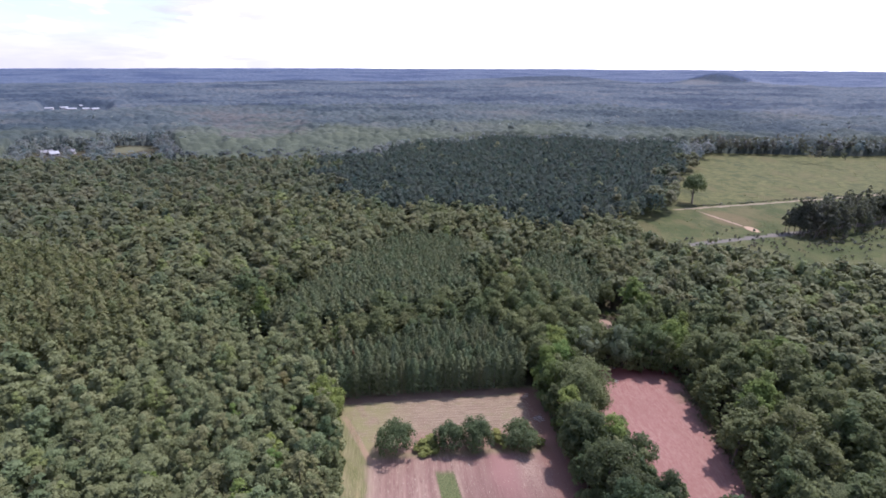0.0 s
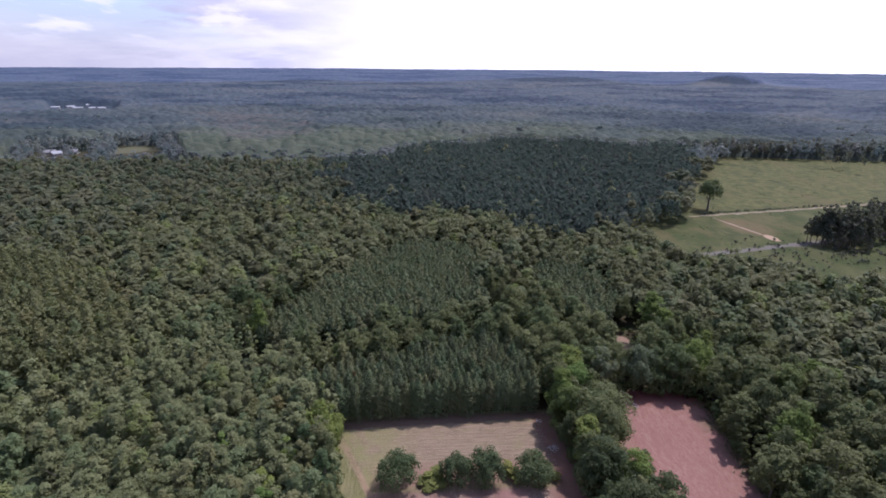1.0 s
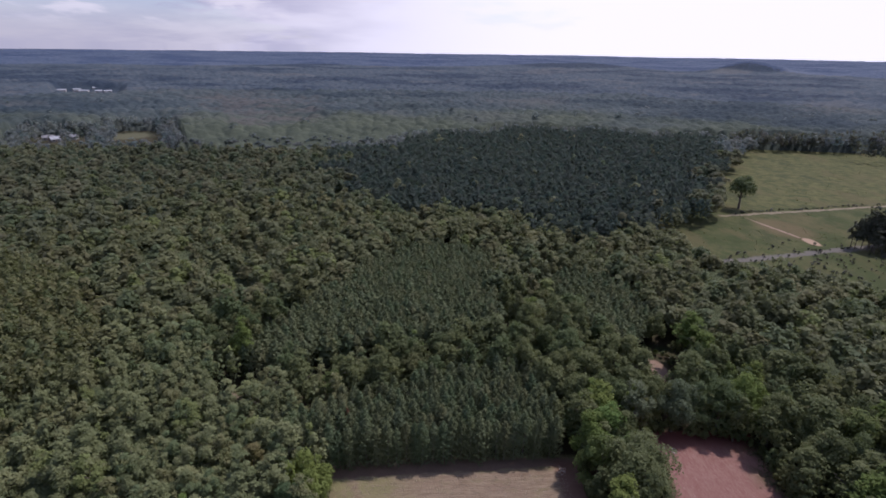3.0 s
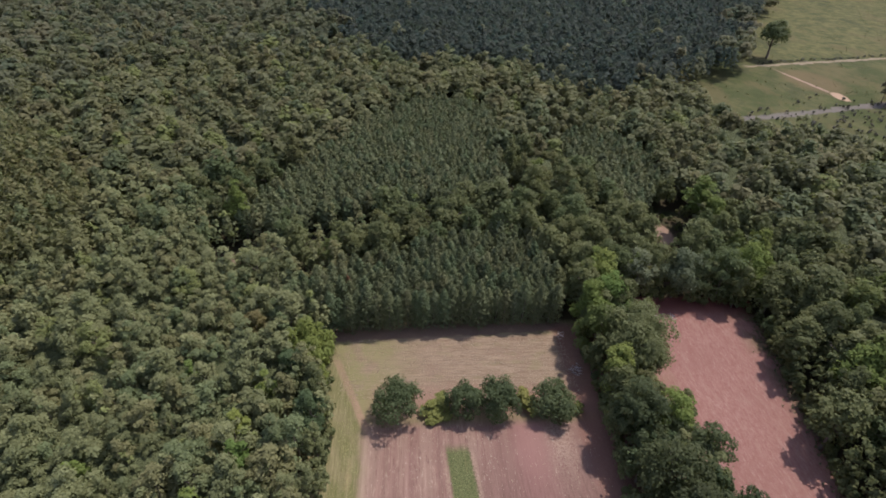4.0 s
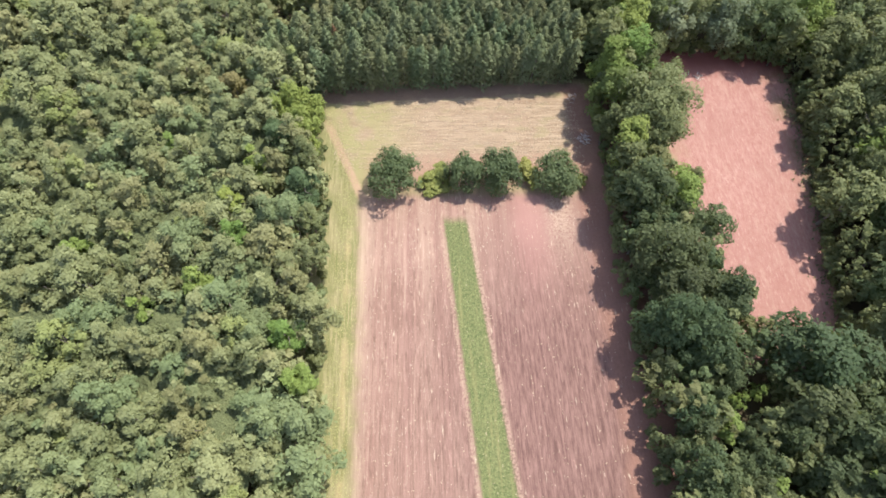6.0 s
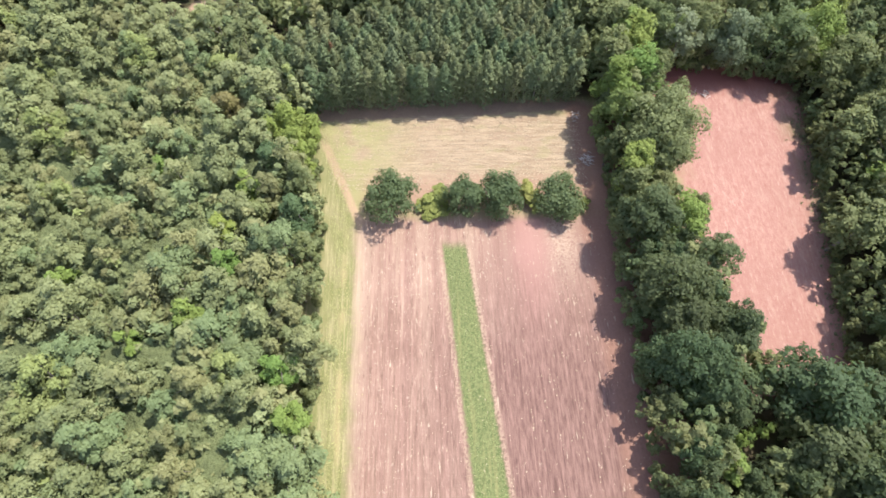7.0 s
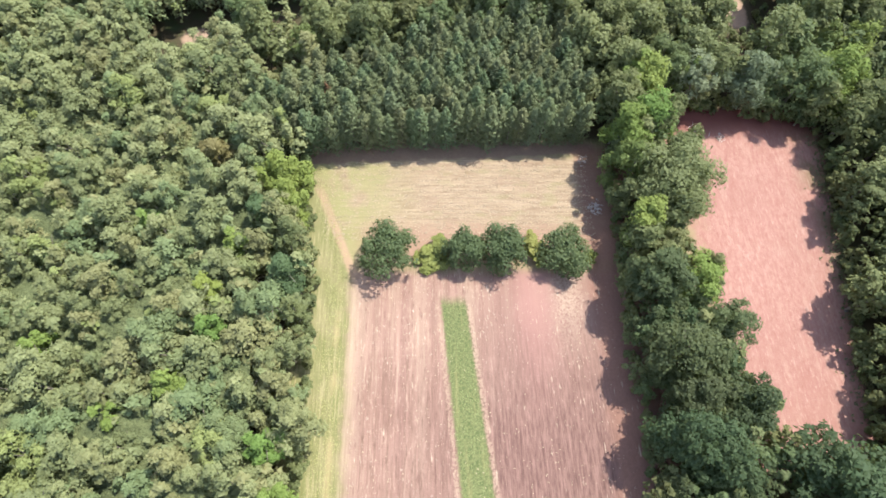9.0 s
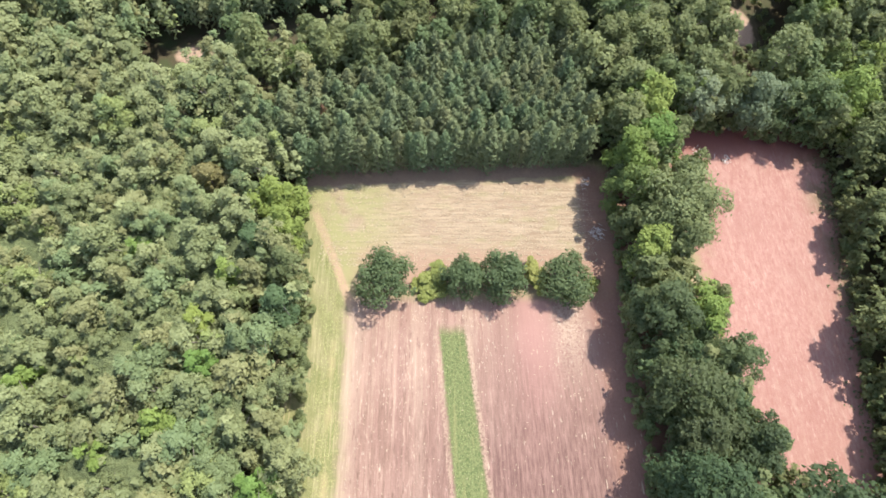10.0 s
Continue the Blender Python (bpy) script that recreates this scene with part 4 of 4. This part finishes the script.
ok = dark_at(mxx, myy) & ((rng.uniform(0, 1, len(mxx)) < 0.10) | (rng.uniform(0, 1, len(mxx)) < 0.8 * np.clip((380 - myy - 0.25 * (150 - mxx)) / 60, 0, 1)))
one = rng.uniform(0.8, 1.2, len(mxx))
join("mixed_trees", mxx[ok], myy[ok], one[ok], one[ok], crowns((4.3, 5.6), (15, 18.5), 3.0, 16, 160, 2.0, 0.22), leaf_outer_wood, "broadleaf trees scattered through the shade-coloured pine block", "trees")


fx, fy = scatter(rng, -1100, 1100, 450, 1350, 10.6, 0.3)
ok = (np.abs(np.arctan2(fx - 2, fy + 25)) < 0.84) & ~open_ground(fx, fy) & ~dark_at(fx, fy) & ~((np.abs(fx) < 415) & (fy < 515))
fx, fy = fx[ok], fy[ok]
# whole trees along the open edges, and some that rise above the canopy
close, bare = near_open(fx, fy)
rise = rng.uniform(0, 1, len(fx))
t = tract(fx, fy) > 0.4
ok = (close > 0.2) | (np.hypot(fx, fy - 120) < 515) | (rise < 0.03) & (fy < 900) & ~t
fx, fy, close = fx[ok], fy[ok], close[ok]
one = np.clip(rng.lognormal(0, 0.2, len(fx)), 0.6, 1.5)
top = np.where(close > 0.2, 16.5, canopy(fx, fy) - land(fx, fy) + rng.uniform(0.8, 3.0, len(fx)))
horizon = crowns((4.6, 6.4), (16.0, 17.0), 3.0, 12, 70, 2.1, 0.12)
join("far_woods", fx, fy, one, one ** 0.3 * top / 16.5, horizon, leaf_far_wood, "far woodland running towards the hills, blue haze in its colour", "woods")

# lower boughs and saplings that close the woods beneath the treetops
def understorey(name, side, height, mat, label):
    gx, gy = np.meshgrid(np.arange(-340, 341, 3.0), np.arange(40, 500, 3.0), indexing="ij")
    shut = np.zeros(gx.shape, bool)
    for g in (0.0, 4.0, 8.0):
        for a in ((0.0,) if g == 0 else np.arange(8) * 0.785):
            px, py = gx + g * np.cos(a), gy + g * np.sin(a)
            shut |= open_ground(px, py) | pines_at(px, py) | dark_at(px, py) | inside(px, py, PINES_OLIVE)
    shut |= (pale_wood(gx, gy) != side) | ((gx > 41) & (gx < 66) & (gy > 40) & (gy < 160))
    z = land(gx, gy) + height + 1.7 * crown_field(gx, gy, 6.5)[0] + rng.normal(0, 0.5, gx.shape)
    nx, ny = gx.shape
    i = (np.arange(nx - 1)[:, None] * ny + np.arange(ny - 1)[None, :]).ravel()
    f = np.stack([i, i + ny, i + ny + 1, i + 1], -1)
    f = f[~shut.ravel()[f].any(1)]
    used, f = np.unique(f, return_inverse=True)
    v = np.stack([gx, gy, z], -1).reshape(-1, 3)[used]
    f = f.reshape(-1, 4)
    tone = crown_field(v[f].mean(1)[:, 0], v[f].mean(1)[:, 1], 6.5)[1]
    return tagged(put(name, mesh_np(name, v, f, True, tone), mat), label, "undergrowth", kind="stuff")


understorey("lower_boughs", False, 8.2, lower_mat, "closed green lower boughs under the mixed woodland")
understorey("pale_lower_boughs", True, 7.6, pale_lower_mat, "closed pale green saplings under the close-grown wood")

# undergrowth below the near trees, and shrubs along the edges of the fields
ux, uy = scatter(rng, -72, 112, 56, 200, 4.4, 0.3)
ok = ~open_ground(ux, uy) & ~pines_at(ux, uy)
ux, uy = ux[ok], uy[ok]
one = rng.uniform(0.75, 1.25, len(ux))
west = ux < -8
low_crowns = crowns((2.3, 3.1), (9.0, 12.5), 0.2, 12, 230, 0.68)
join("undergrowth", ux[~west], uy[~west], one[~west], one[~west], low_crowns, leaf_broad_wood, "green undergrowth below the woodland trees", "undergrowth")
join("pale_undergrowth", ux[west], uy[west], one[west], one[west] ** 0.5 * 1.1, low_crowns, leaf_pale_wood, "pale green saplings filling the close-grown wood", "undergrowth")


def along(poly, step, inset):
    """Points along a closed line, set a little back from the open ground."""
    cx, cy = sum(p[0] for p in poly) / len(poly), sum(p[1] for p in poly) / len(poly)
    out = []
    for (x0, y0), (x1, y1) in zip(poly, poly[1:] + poly[:1]):
        k = max(1, int(math.hypot(x1 - x0, y1 - y0) / step))
        for i in range(k):
            x, y = x0 + (x1 - x0) * i / k, y0 + (y1 - y0) * i / k
            g = math.hypot(x - cx, y - cy)
            out.append((x + (x - cx) / g * inset + rng.normal(0, 0.6), y + (y - cy) / g * inset + rng.normal(0, 0.6)))
    return np.array(out)


edge = np.concatenate([along(RED_FIELD, 1.7, 1.0), along(FIELD, 1.7, 1.2)])
edge = edge[(edge[:, 1] > -25) & ~pines_at(edge[:, 0], edge[:, 1]) & ~((edge[:, 1] > 146) & (edge[:, 0] < 45) & (edge[:, 0] > -17))]
one = rng.uniform(0.6, 1.35, len(edge))
join("edge_shrubs", edge[:, 0], edge[:, 1], one, one, crowns((1.3, 1.9), (2.6, 5.2), 0.1, 9, 260, 0.5), leaf_broad_wood, "leafy shrubs along the wood's edge beside the fields", "shrubs")

cx, cy = scatter(rng, 68, 97, 166, 208, 2.6, 0.3)
ok = inside(cx, cy, CLEARING) & (((cx - 86) / 4.2) ** 2 + ((cy - 192) / 8.2) ** 2 > 1)
one = rng.uniform(0.4, 0.9, ok.sum())
join("clearing_shrubs", cx[ok], cy[ok], one, one, crowns((1.3, 1.9), (2.4, 4.6), 0.1, 9, 120, 0.7), leaf_broad_wood, "low shrubs round a bare sandy clearing", "shrubs")

# an older stand of olive pines to the west
ox, oy = scatter(rng, -230, -80, 150, 270, 4.0, 0.2)
ok = inside(ox, oy, PINES_OLIVE)
ox, oy = ox[ok], oy[ok]
one = rng.uniform(0.85, 1.2, len(ox))
join("olive_pine_stand", ox, oy, one, one ** 0.5, [pine_crown(rng, 2.5, 4.0, rng.uniform(14.5, 17.5), 210, 1.15) for _ in range(5)], leaf_olive_wood, "stand of tall olive-green pines in the woods", "pine woods")

# pine stands, planted in rows
px, py = scatter(rng, -60, 110, 140, 300, 2.9, 0.19)
ok = pines_at(px, py) & ~open_ground(px, py) & (py > 149.6 + 0.0575 * (px + 20))
rowx = np.arange(-24, 42, 2.3) + rng.normal(0, 0.3, 29)
rowy = 147.3 + 0.0575 * (rowx + 20) + rng.normal(0, 0.35, 29)
px, py = np.concatenate([rowx, px[ok]]), np.concatenate([rowy, py[ok]])
near = (np.arange(len(px)) < 29) | inside(px, py, PINES_NEAR)
nx, ny = px[near], py[near]
order = np.argsort(np.hypot(nx - 10, ny - 120))
nx, ny = nx[order], ny[order]
size = rng.uniform(0.82, 1.18, len(nx))
stand(PINE_FORMS, nx[:300], ny[:300], size[:300], size[:300] ** 0.5 * rng.uniform(0.94, 1.05, len(nx))[:300])
left = np.arange(len(nx)) >= 300
mx, my = np.concatenate([px[~near], nx[left]]), np.concatenate([py[~near], ny[left]])
LOD_PINE = [pine_crown(rng, 2.0, 3.0, rng.uniform(11.6, 13.2), 260, 0.85, 0.3) for _ in range(5)]
one = rng.uniform(0.88, 1.14, len(mx))
join("pine_plantation", mx, my, one, one ** 0.5, LOD_PINE, leaf_pine_wood, "even stand of young dark green pines in rows", "pine woods")
# the pine block whose foliage colour carries the cloud shadow
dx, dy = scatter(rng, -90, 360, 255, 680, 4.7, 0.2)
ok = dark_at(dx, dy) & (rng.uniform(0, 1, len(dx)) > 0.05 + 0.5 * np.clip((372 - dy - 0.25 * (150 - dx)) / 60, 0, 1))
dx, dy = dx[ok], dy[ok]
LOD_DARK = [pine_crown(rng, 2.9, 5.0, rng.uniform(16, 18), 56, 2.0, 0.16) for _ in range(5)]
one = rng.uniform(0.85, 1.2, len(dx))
join("dark_pine_plantation", dx, dy, one, one ** 0.5, LOD_DARK, leaf_shaded_pine_wood, "large block of tall dark pines beside the meadow, cloud-shaded in colour", "pine woods")

me = mesh_np("crown", pine_crown(rng, 1.3, 2.0, 11.6, 620, 0.42), tris(620))
t = tree("dead_pine", me, trunk_mesh(rng, 11.0, 0.12, 3, 3.0), leaf_dead, "dead pine with rust-red needles among green pines", "pine tree")
t.matrix_basis = place(-13.4, 155.4, 0.0, 1.0)

# the four round trees and the bushes between the fields
for x, y, r, h in ((-0.3, 121.9, 5.6, 8.2), (14.2, 122.3, 4.5, 7.4), (21.6, 122.6, 5.2, 8.0), (33.6, 122.4, 5.2, 6.4)):
    me = mesh_np("crown", broad_crown(rng, r, 0.4, h, 60, 5200, 0.46), tris(5200))
    t = tree("field_tree", me, trunk_mesh(rng, h * 0.8, 0.22, 5, 1.5), leaf_oak, "round dark green tree standing alone between stubble and tilled clay", "tree", "trees between the fields")
    t.matrix_basis = place(x, y, 0.3, 1.0)


def bush(x, y, rx, ry, h, mat, label):
    c = broad_crown(rng, 1.0, 0.05, h, 14, 900, 0.30, 0.7)
    c[:, 0] *= rx
    c[:, 1] *= ry
    ob = put("bush", mesh_np("bush", c, tris(len(c) // 3)), mat)
    ob.matrix_basis = place(x, y, 0, 1.0)
    return tagged(ob, label, "bush", "bushes between the fields")


for x, y, rx, ry, h in ((6.8, 122.6, 2.5, 3.0, 2.8), (9.4, 123.6, 2.5, 3.2, 3.0), (27.4, 124.4, 2.0, 3.0, 3.4), (28.8, 122.6, 1.9, 2.6, 2.6), (6.8, 119.8, 2.0, 1.5, 1.3), (9.6, 120.4, 2.1, 1.7, 1.6), (39.2, 122.4, 1.5, 1.6, 2.2)):
    bush(x, y, rx, ry, h, leaf_bush, "low yellow-green bush on the strip between the fields")

# the tree alone on the meadow, with its bare stem
me = mesh_np("crown", broad_crown(rng, 9.4, 7.0, 22.0, 44, 2800, 1.1), tris(2800))
t = tree("meadow_tree", me, trunk_mesh(rng, 17.0, 0.85, 8, 5.0), leaf_oak, "large dark tree with a bare trunk alone on the meadow", "tree")
t.matrix_basis = place(228, 385.5, 0, 1.0)


# dark, thin-stemmed trees on the meadow
def meadow_forms(count):
    made = []
    for _ in range(count):
        H = rng.uniform(17, 22)
        me = mesh_np("crown", broad_crown(rng, rng.uniform(3.4, 4.8), H * 0.05, H, 34, 900, 1.0), tris(900))
        made.append(tree("thin_tree", me, trunk_mesh(rng, H * 0.9, 0.22, 5, H * 0.3), leaf_grey, "tall thin grey-green tree with a bare stem on the meadow", "tree", "thin meadow trees"))
    return made


tx = rng.uniform(0, 1, 120)
mxs, mys = 250 + 105 * tx + rng.normal(0, 3.5, 120), 301 + 40 * tx + rng.normal(0, 6, 120)
one = rng.uniform(0.7, 1.15, 120)
stand(meadow_forms(5), mxs, mys, one, one)
# grey trees along the meadow's far edge and a clump on it
tx = rng.uniform(0, 1, 280)
gx, gy = np.concatenate([340 + 340 * tx, rng.normal(452, 9, 9)]), np.concatenate([604 - 45 * tx + rng.uniform(0, 34, 280), rng.normal(540, 8, 9)])
one = rng.uniform(0.7, 1.25, len(gx))
join("grey_trees", gx, gy, one * 0.8, one, crowns((3.8, 5.0), (15, 20), 3.0, 8, 90, 1.7), leaf_grey_wood, "row of grey half-bare trees along the meadow's far edge", "trees")
# dark low growth along the upper track
tx = rng.uniform(0, 1, 150)
one = rng.uniform(0.3, 0.9, 150)
join("track_shrubs", 208 + 170 * tx, 373 + 29 * tx + rng.normal(0, 1.2, 150), one, one * 0.8, crowns((1.0, 1.6), (1.2, 2.4), 0.1, 5, 36, 0.7), leaf_grey_wood, "dark low growth along the upper meadow track", "shrubs")
# tussocks and saplings all over the meadow
sx, sy = rng.uniform(125, 640, 9000), rng.uniform(190, 600, 9000)
ok = inside(sx, sy, MEADOW) & (wave(sx, sy, 60, 21) + rng.uniform(-0.8, 0.8, 9000) > 0.25)
one = rng.uniform(0.2, 0.6, ok.sum())
join("meadow_tussocks", sx[ok], sy[ok], one, one * 0.8, crowns((0.8, 1.6), (0.7, 1.8), 0.05, 4, 14, 0.9), leaf_bushwood_wood, "dull green tussocks and saplings dotted over the meadow", "shrubs")
# low shrubs beside the lower track
tx = rng.uniform(0, 1, 420)
sx, sy = 140 + 190 * tx, 272 + 30 * tx + rng.normal(0, 14, 420)
one = rng.uniform(0.35, 1.15, 420)
join("meadow_shrubs", sx, sy, one, one, crowns((1.0, 1.6), (1.2, 2.4), 0.1, 5, 40, 0.7), leaf_grey_wood, "low dark shrubs scattered along the meadow track", "shrubs")


# heaps of bleached branches at the edges of the fields
def brush_pile(x, y, count, spread):
    bm = bmesh.new()
    for _ in range(count):
        a, tilt, size = rng.uniform(0, 6.28), rng.uniform(-0.1, 0.5), rng.uniform(0.5, 1.3)
        m = Matrix.Translation((rng.normal(0, spread), rng.normal(0, spread), rng.uniform(0.1, 0.5))) @ Matrix.Rotation(a, 4, "Z") @ Matrix.Rotation(1.57 - tilt, 4, "Y")
        bmesh.ops.create_cone(bm, segments=5, radius1=rng.uniform(0.05, 0.10), radius2=0.02, depth=size, matrix=m)
    me = bpy.data.meshes.new("brush_pile")
    bm.to_mesh(me)
    bm.free()
    ob = tagged(put("brush_pile", me, bleached), "heap of bleached bare branches on the field's edge", "branches", kind="stuff")
    ob.matrix_basis = Matrix.Translation((x, y, float(land(x, y))))
    return ob


bleached = plain("bleached_wood", (0.30, 0.26, 0.23), (0.48, 0.43, 0.39), 2.0, 0.9)
for x, y, count, spread in ((41.6, 133.5, 50, 0.7), (40.4, 145.5, 20, 0.6), (67.0, 153.0, 30, 0.9), (72.5, 151.5, 18, 0.7)):
    brush_pile(x, y, count, spread)


# ---- far buildings ----
wall_paint = plain("wall_paint", (0.34, 0.33, 0.31), (0.42, 0.40, 0.38), 0.8)
roof_pale = plain("pale_roof", (0.27, 0.28, 0.30), (0.36, 0.37, 0.39), 0.5, 0.7)
roof_grey = plain("grey_roof", (0.20, 0.20, 0.21), (0.28, 0.27, 0.27), 0.5, 0.8)
window_dark = plain("window_glass", (0.03, 0.035, 0.04), (0.05, 0.055, 0.06), 1.0, 0.15)
door_paint = plain("door_paint", (0.20, 0.12, 0.08), (0.26, 0.16, 0.10), 1.0, 0.6)


def box(bm, x0, x1, y0, y1, z0, z1):
    v = [bm.verts.new(p) for p in ((x0, y0, z0), (x1, y0, z0), (x1, y1, z0), (x0, y1, z0), (x0, y0, z1), (x1, y0, z1), (x1, y1, z1), (x0, y1, z1))]
    for q in ((0, 3, 2, 1), (4, 5, 6, 7), (0, 1, 5, 4), (1, 2, 6, 5), (2, 3, 7, 6), (3, 0, 4, 7)):
        bm.faces.new([v[k] for k in q])


def part(name, bm, mat, parent, label=""):
    me = bpy.data.meshes.new(name)
    bm.to_mesh(me)
    bm.free()
    return tagged(put(name, me, mat, parent), label)


def house(name, x, y, turn, w, d, h, rise, roof_mat, label, category):
    """Walls, a pitched roof with eaves, a door and windows on the long front."""
    ob = new(name)
    bm = bmesh.new()
    box(bm, -w / 2, w / 2, -d / 2, d / 2, -0.5, h)
    ridge = [bm.verts.new((sx * w / 2, 0, h + rise * 0.96)) for sx in (-1, 1)]
    for sx, r in ((-1, ridge[0]), (1, ridge[1])):
        a, c = bm.verts.new((sx * w / 2, -d / 2, h)), bm.verts.new((sx * w / 2, d / 2, h))
        bm.faces.new((a, c, r))
    part("wall", bm, wall_paint, ob)
    bm = bmesh.new()
    e, th = 0.5, 0.25
    for sy in (-1, 1):
        lo, hi = h - rise * e / (d / 2), h + rise
        v = [bm.verts.new(p) for p in ((-w / 2 - e, sy * (d / 2 + e), lo), (w / 2 + e, sy * (d / 2 + e), lo), (w / 2 + e, 0, hi), (-w / 2 - e, 0, hi),
                                       (-w / 2 - e, sy * (d / 2 + e), lo + th), (w / 2 + e, sy * (d / 2 + e), lo + th), (w / 2 + e, 0, hi + th), (-w / 2 - e, 0, hi + th))]
        for q in ((0, 3, 2, 1), (4, 5, 6, 7), (0, 1, 5, 4), (1, 2, 6, 5), (2, 3, 7, 6), (3, 0, 4, 7)):
            bm.faces.new([v[k] for k in q])
    part("roof", bm, roof_mat, ob)
    bm = bmesh.new()
    box(bm, -0.5, 0.5, -d / 2 - 0.06, -d / 2 + 0.02, 0, 2.1)
    part("door", bm, door_paint, ob)
    for k in range(max(2, int(w // 4))):
        cx = -w / 2 + (k + 0.5) * w / max(2, int(w // 4))
        if abs(cx) < 1.2:
            continue
        bm = bmesh.new()
        box(bm, cx - 0.6, cx + 0.6, -d / 2 - 0.05, -d / 2 + 0.02, 0.9, 2.2)
        part("window", bm, window_dark, ob)
    ob.matrix_basis = place(x, y, turn, 1.0)
    return tagged(ob, label, category)


for x, y, turn, w, d, rm in ((-380, 650, 0.35, 11, 7, roof_grey), (-368, 640, 0.9, 9, 7, roof_pale), (-359, 656, 0.1, 10, 7, roof_grey)):
    house("house", x, y, turn, w, d, 3.2, 2.2, rm, "small pale house with a pitched roof in a clearing", "house")
for x, y, turn, w, d, h in ((-716, 1262, 0.4, 18, 12, 5), (-692, 1276, 0.7, 14, 12, 6), (-668, 1258, 0.2, 17, 11, 5), (-646, 1272, 0.5, 12, 10, 4.5), (-624, 1264, 0.9, 15, 10, 5), (-664, 1296, 0.4, 10, 9, 9)):
    house("warehouse", x, y, turn, w, d, h, 1.6, roof_pale, "long white shed with a pale low roof among far woods", "warehouse")


# ---- field litter ----
def tufts(name, count, spot, size, tall, mat, label, category):
    """Small upright clumps of three blades each, as one mesh."""
    vs = []
    for _ in range(count):
        x, y = spot()
        z = float(land(x, y))
        s = size * rng.uniform(0.5, 1.5)
        a = rng.uniform(0, 6.28)
        for k in range(3):
            t = a + k * 2.09 + rng.normal(0, 0.3)
            u = np.array([math.cos(t), math.sin(t), 0])
            w = np.array([-math.sin(t), math.cos(t), 0])
            p = np.array([x, y, z])
            vs += [p - w * s * 0.3, p + w * s * 0.3, p + u * s * 0.8 + w * s * 0.12 + (0, 0, tall * s), p + u * s * 0.8 - w * s * 0.12 + (0, 0, tall * s)]
    return tagged(put(name, mesh_np(name, np.array(vs), quads(len(vs) // 4)), mat), label, category, kind="stuff")


straw_mat = plain("straw", (0.24, 0.185, 0.125), (0.38, 0.31, 0.215), 3.0, 0.9)
grass_mat = plain("grass_blades", (0.12, 0.14, 0.055), (0.185, 0.20, 0.085), 0.8, 0.8)
verge_mat = plain("verge_blades", (0.20, 0.20, 0.075), (0.32, 0.295, 0.135), 0.8, 0.8)
weed_mat = plain("weed_blades", (0.07, 0.085, 0.035), (0.14, 0.135, 0.06), 0.8, 0.8)


def on_clay():
    x, y = rng.uniform(-7, 42), rng.uniform(58, 119)
    return (round(x / 2.2) * 2.2 + rng.normal(0, 0.25), y) if rng.uniform() < 0.6 else (x, y)


def on_strip():
    y = rng.uniform(58, 113)
    return rng.uniform(9.5 + (112.9 - y) * 0.085, 13.9 + (112.9 - y) * 0.108), y


tufts("straw_litter", 1000, on_clay, 0.12, 0.35, straw_mat, "pale straw bits scattered over the tilled clay", "straw")
tufts("stubble", 4200, lambda: (rng.uniform(-14, 41), 126.5 + 1.25 * rng.integers(0, 15) + rng.normal(0, 0.25)), 0.17, 0.6, straw_mat, "rows of cut straw stubble on the upper field", "stubble")
tufts("strip_grass", 3000, on_strip, 0.10, 0.6, grass_mat, "short green grass strip between two tilled plots", "grass")
def on_verge():
    y = rng.uniform(58, 143)
    return -11.0 - 0.28 * max(0.0, y - 124) + rng.normal(0, 1.5 if y < 124 else 0.9), y


tufts("verge_grass", 6000, on_verge, 0.10, 0.7, verge_mat, "yellow-green grass verge along the wood", "grass")
tufts("red_field_weeds", 1500, lambda: ((lambda y: (74 + 0.155 * y - abs(rng.normal(0, 1.8)), y))(rng.uniform(90, 157))), 0.35, 0.8, weed_mat, "weeds creeping in along the red field's edge", "weeds")
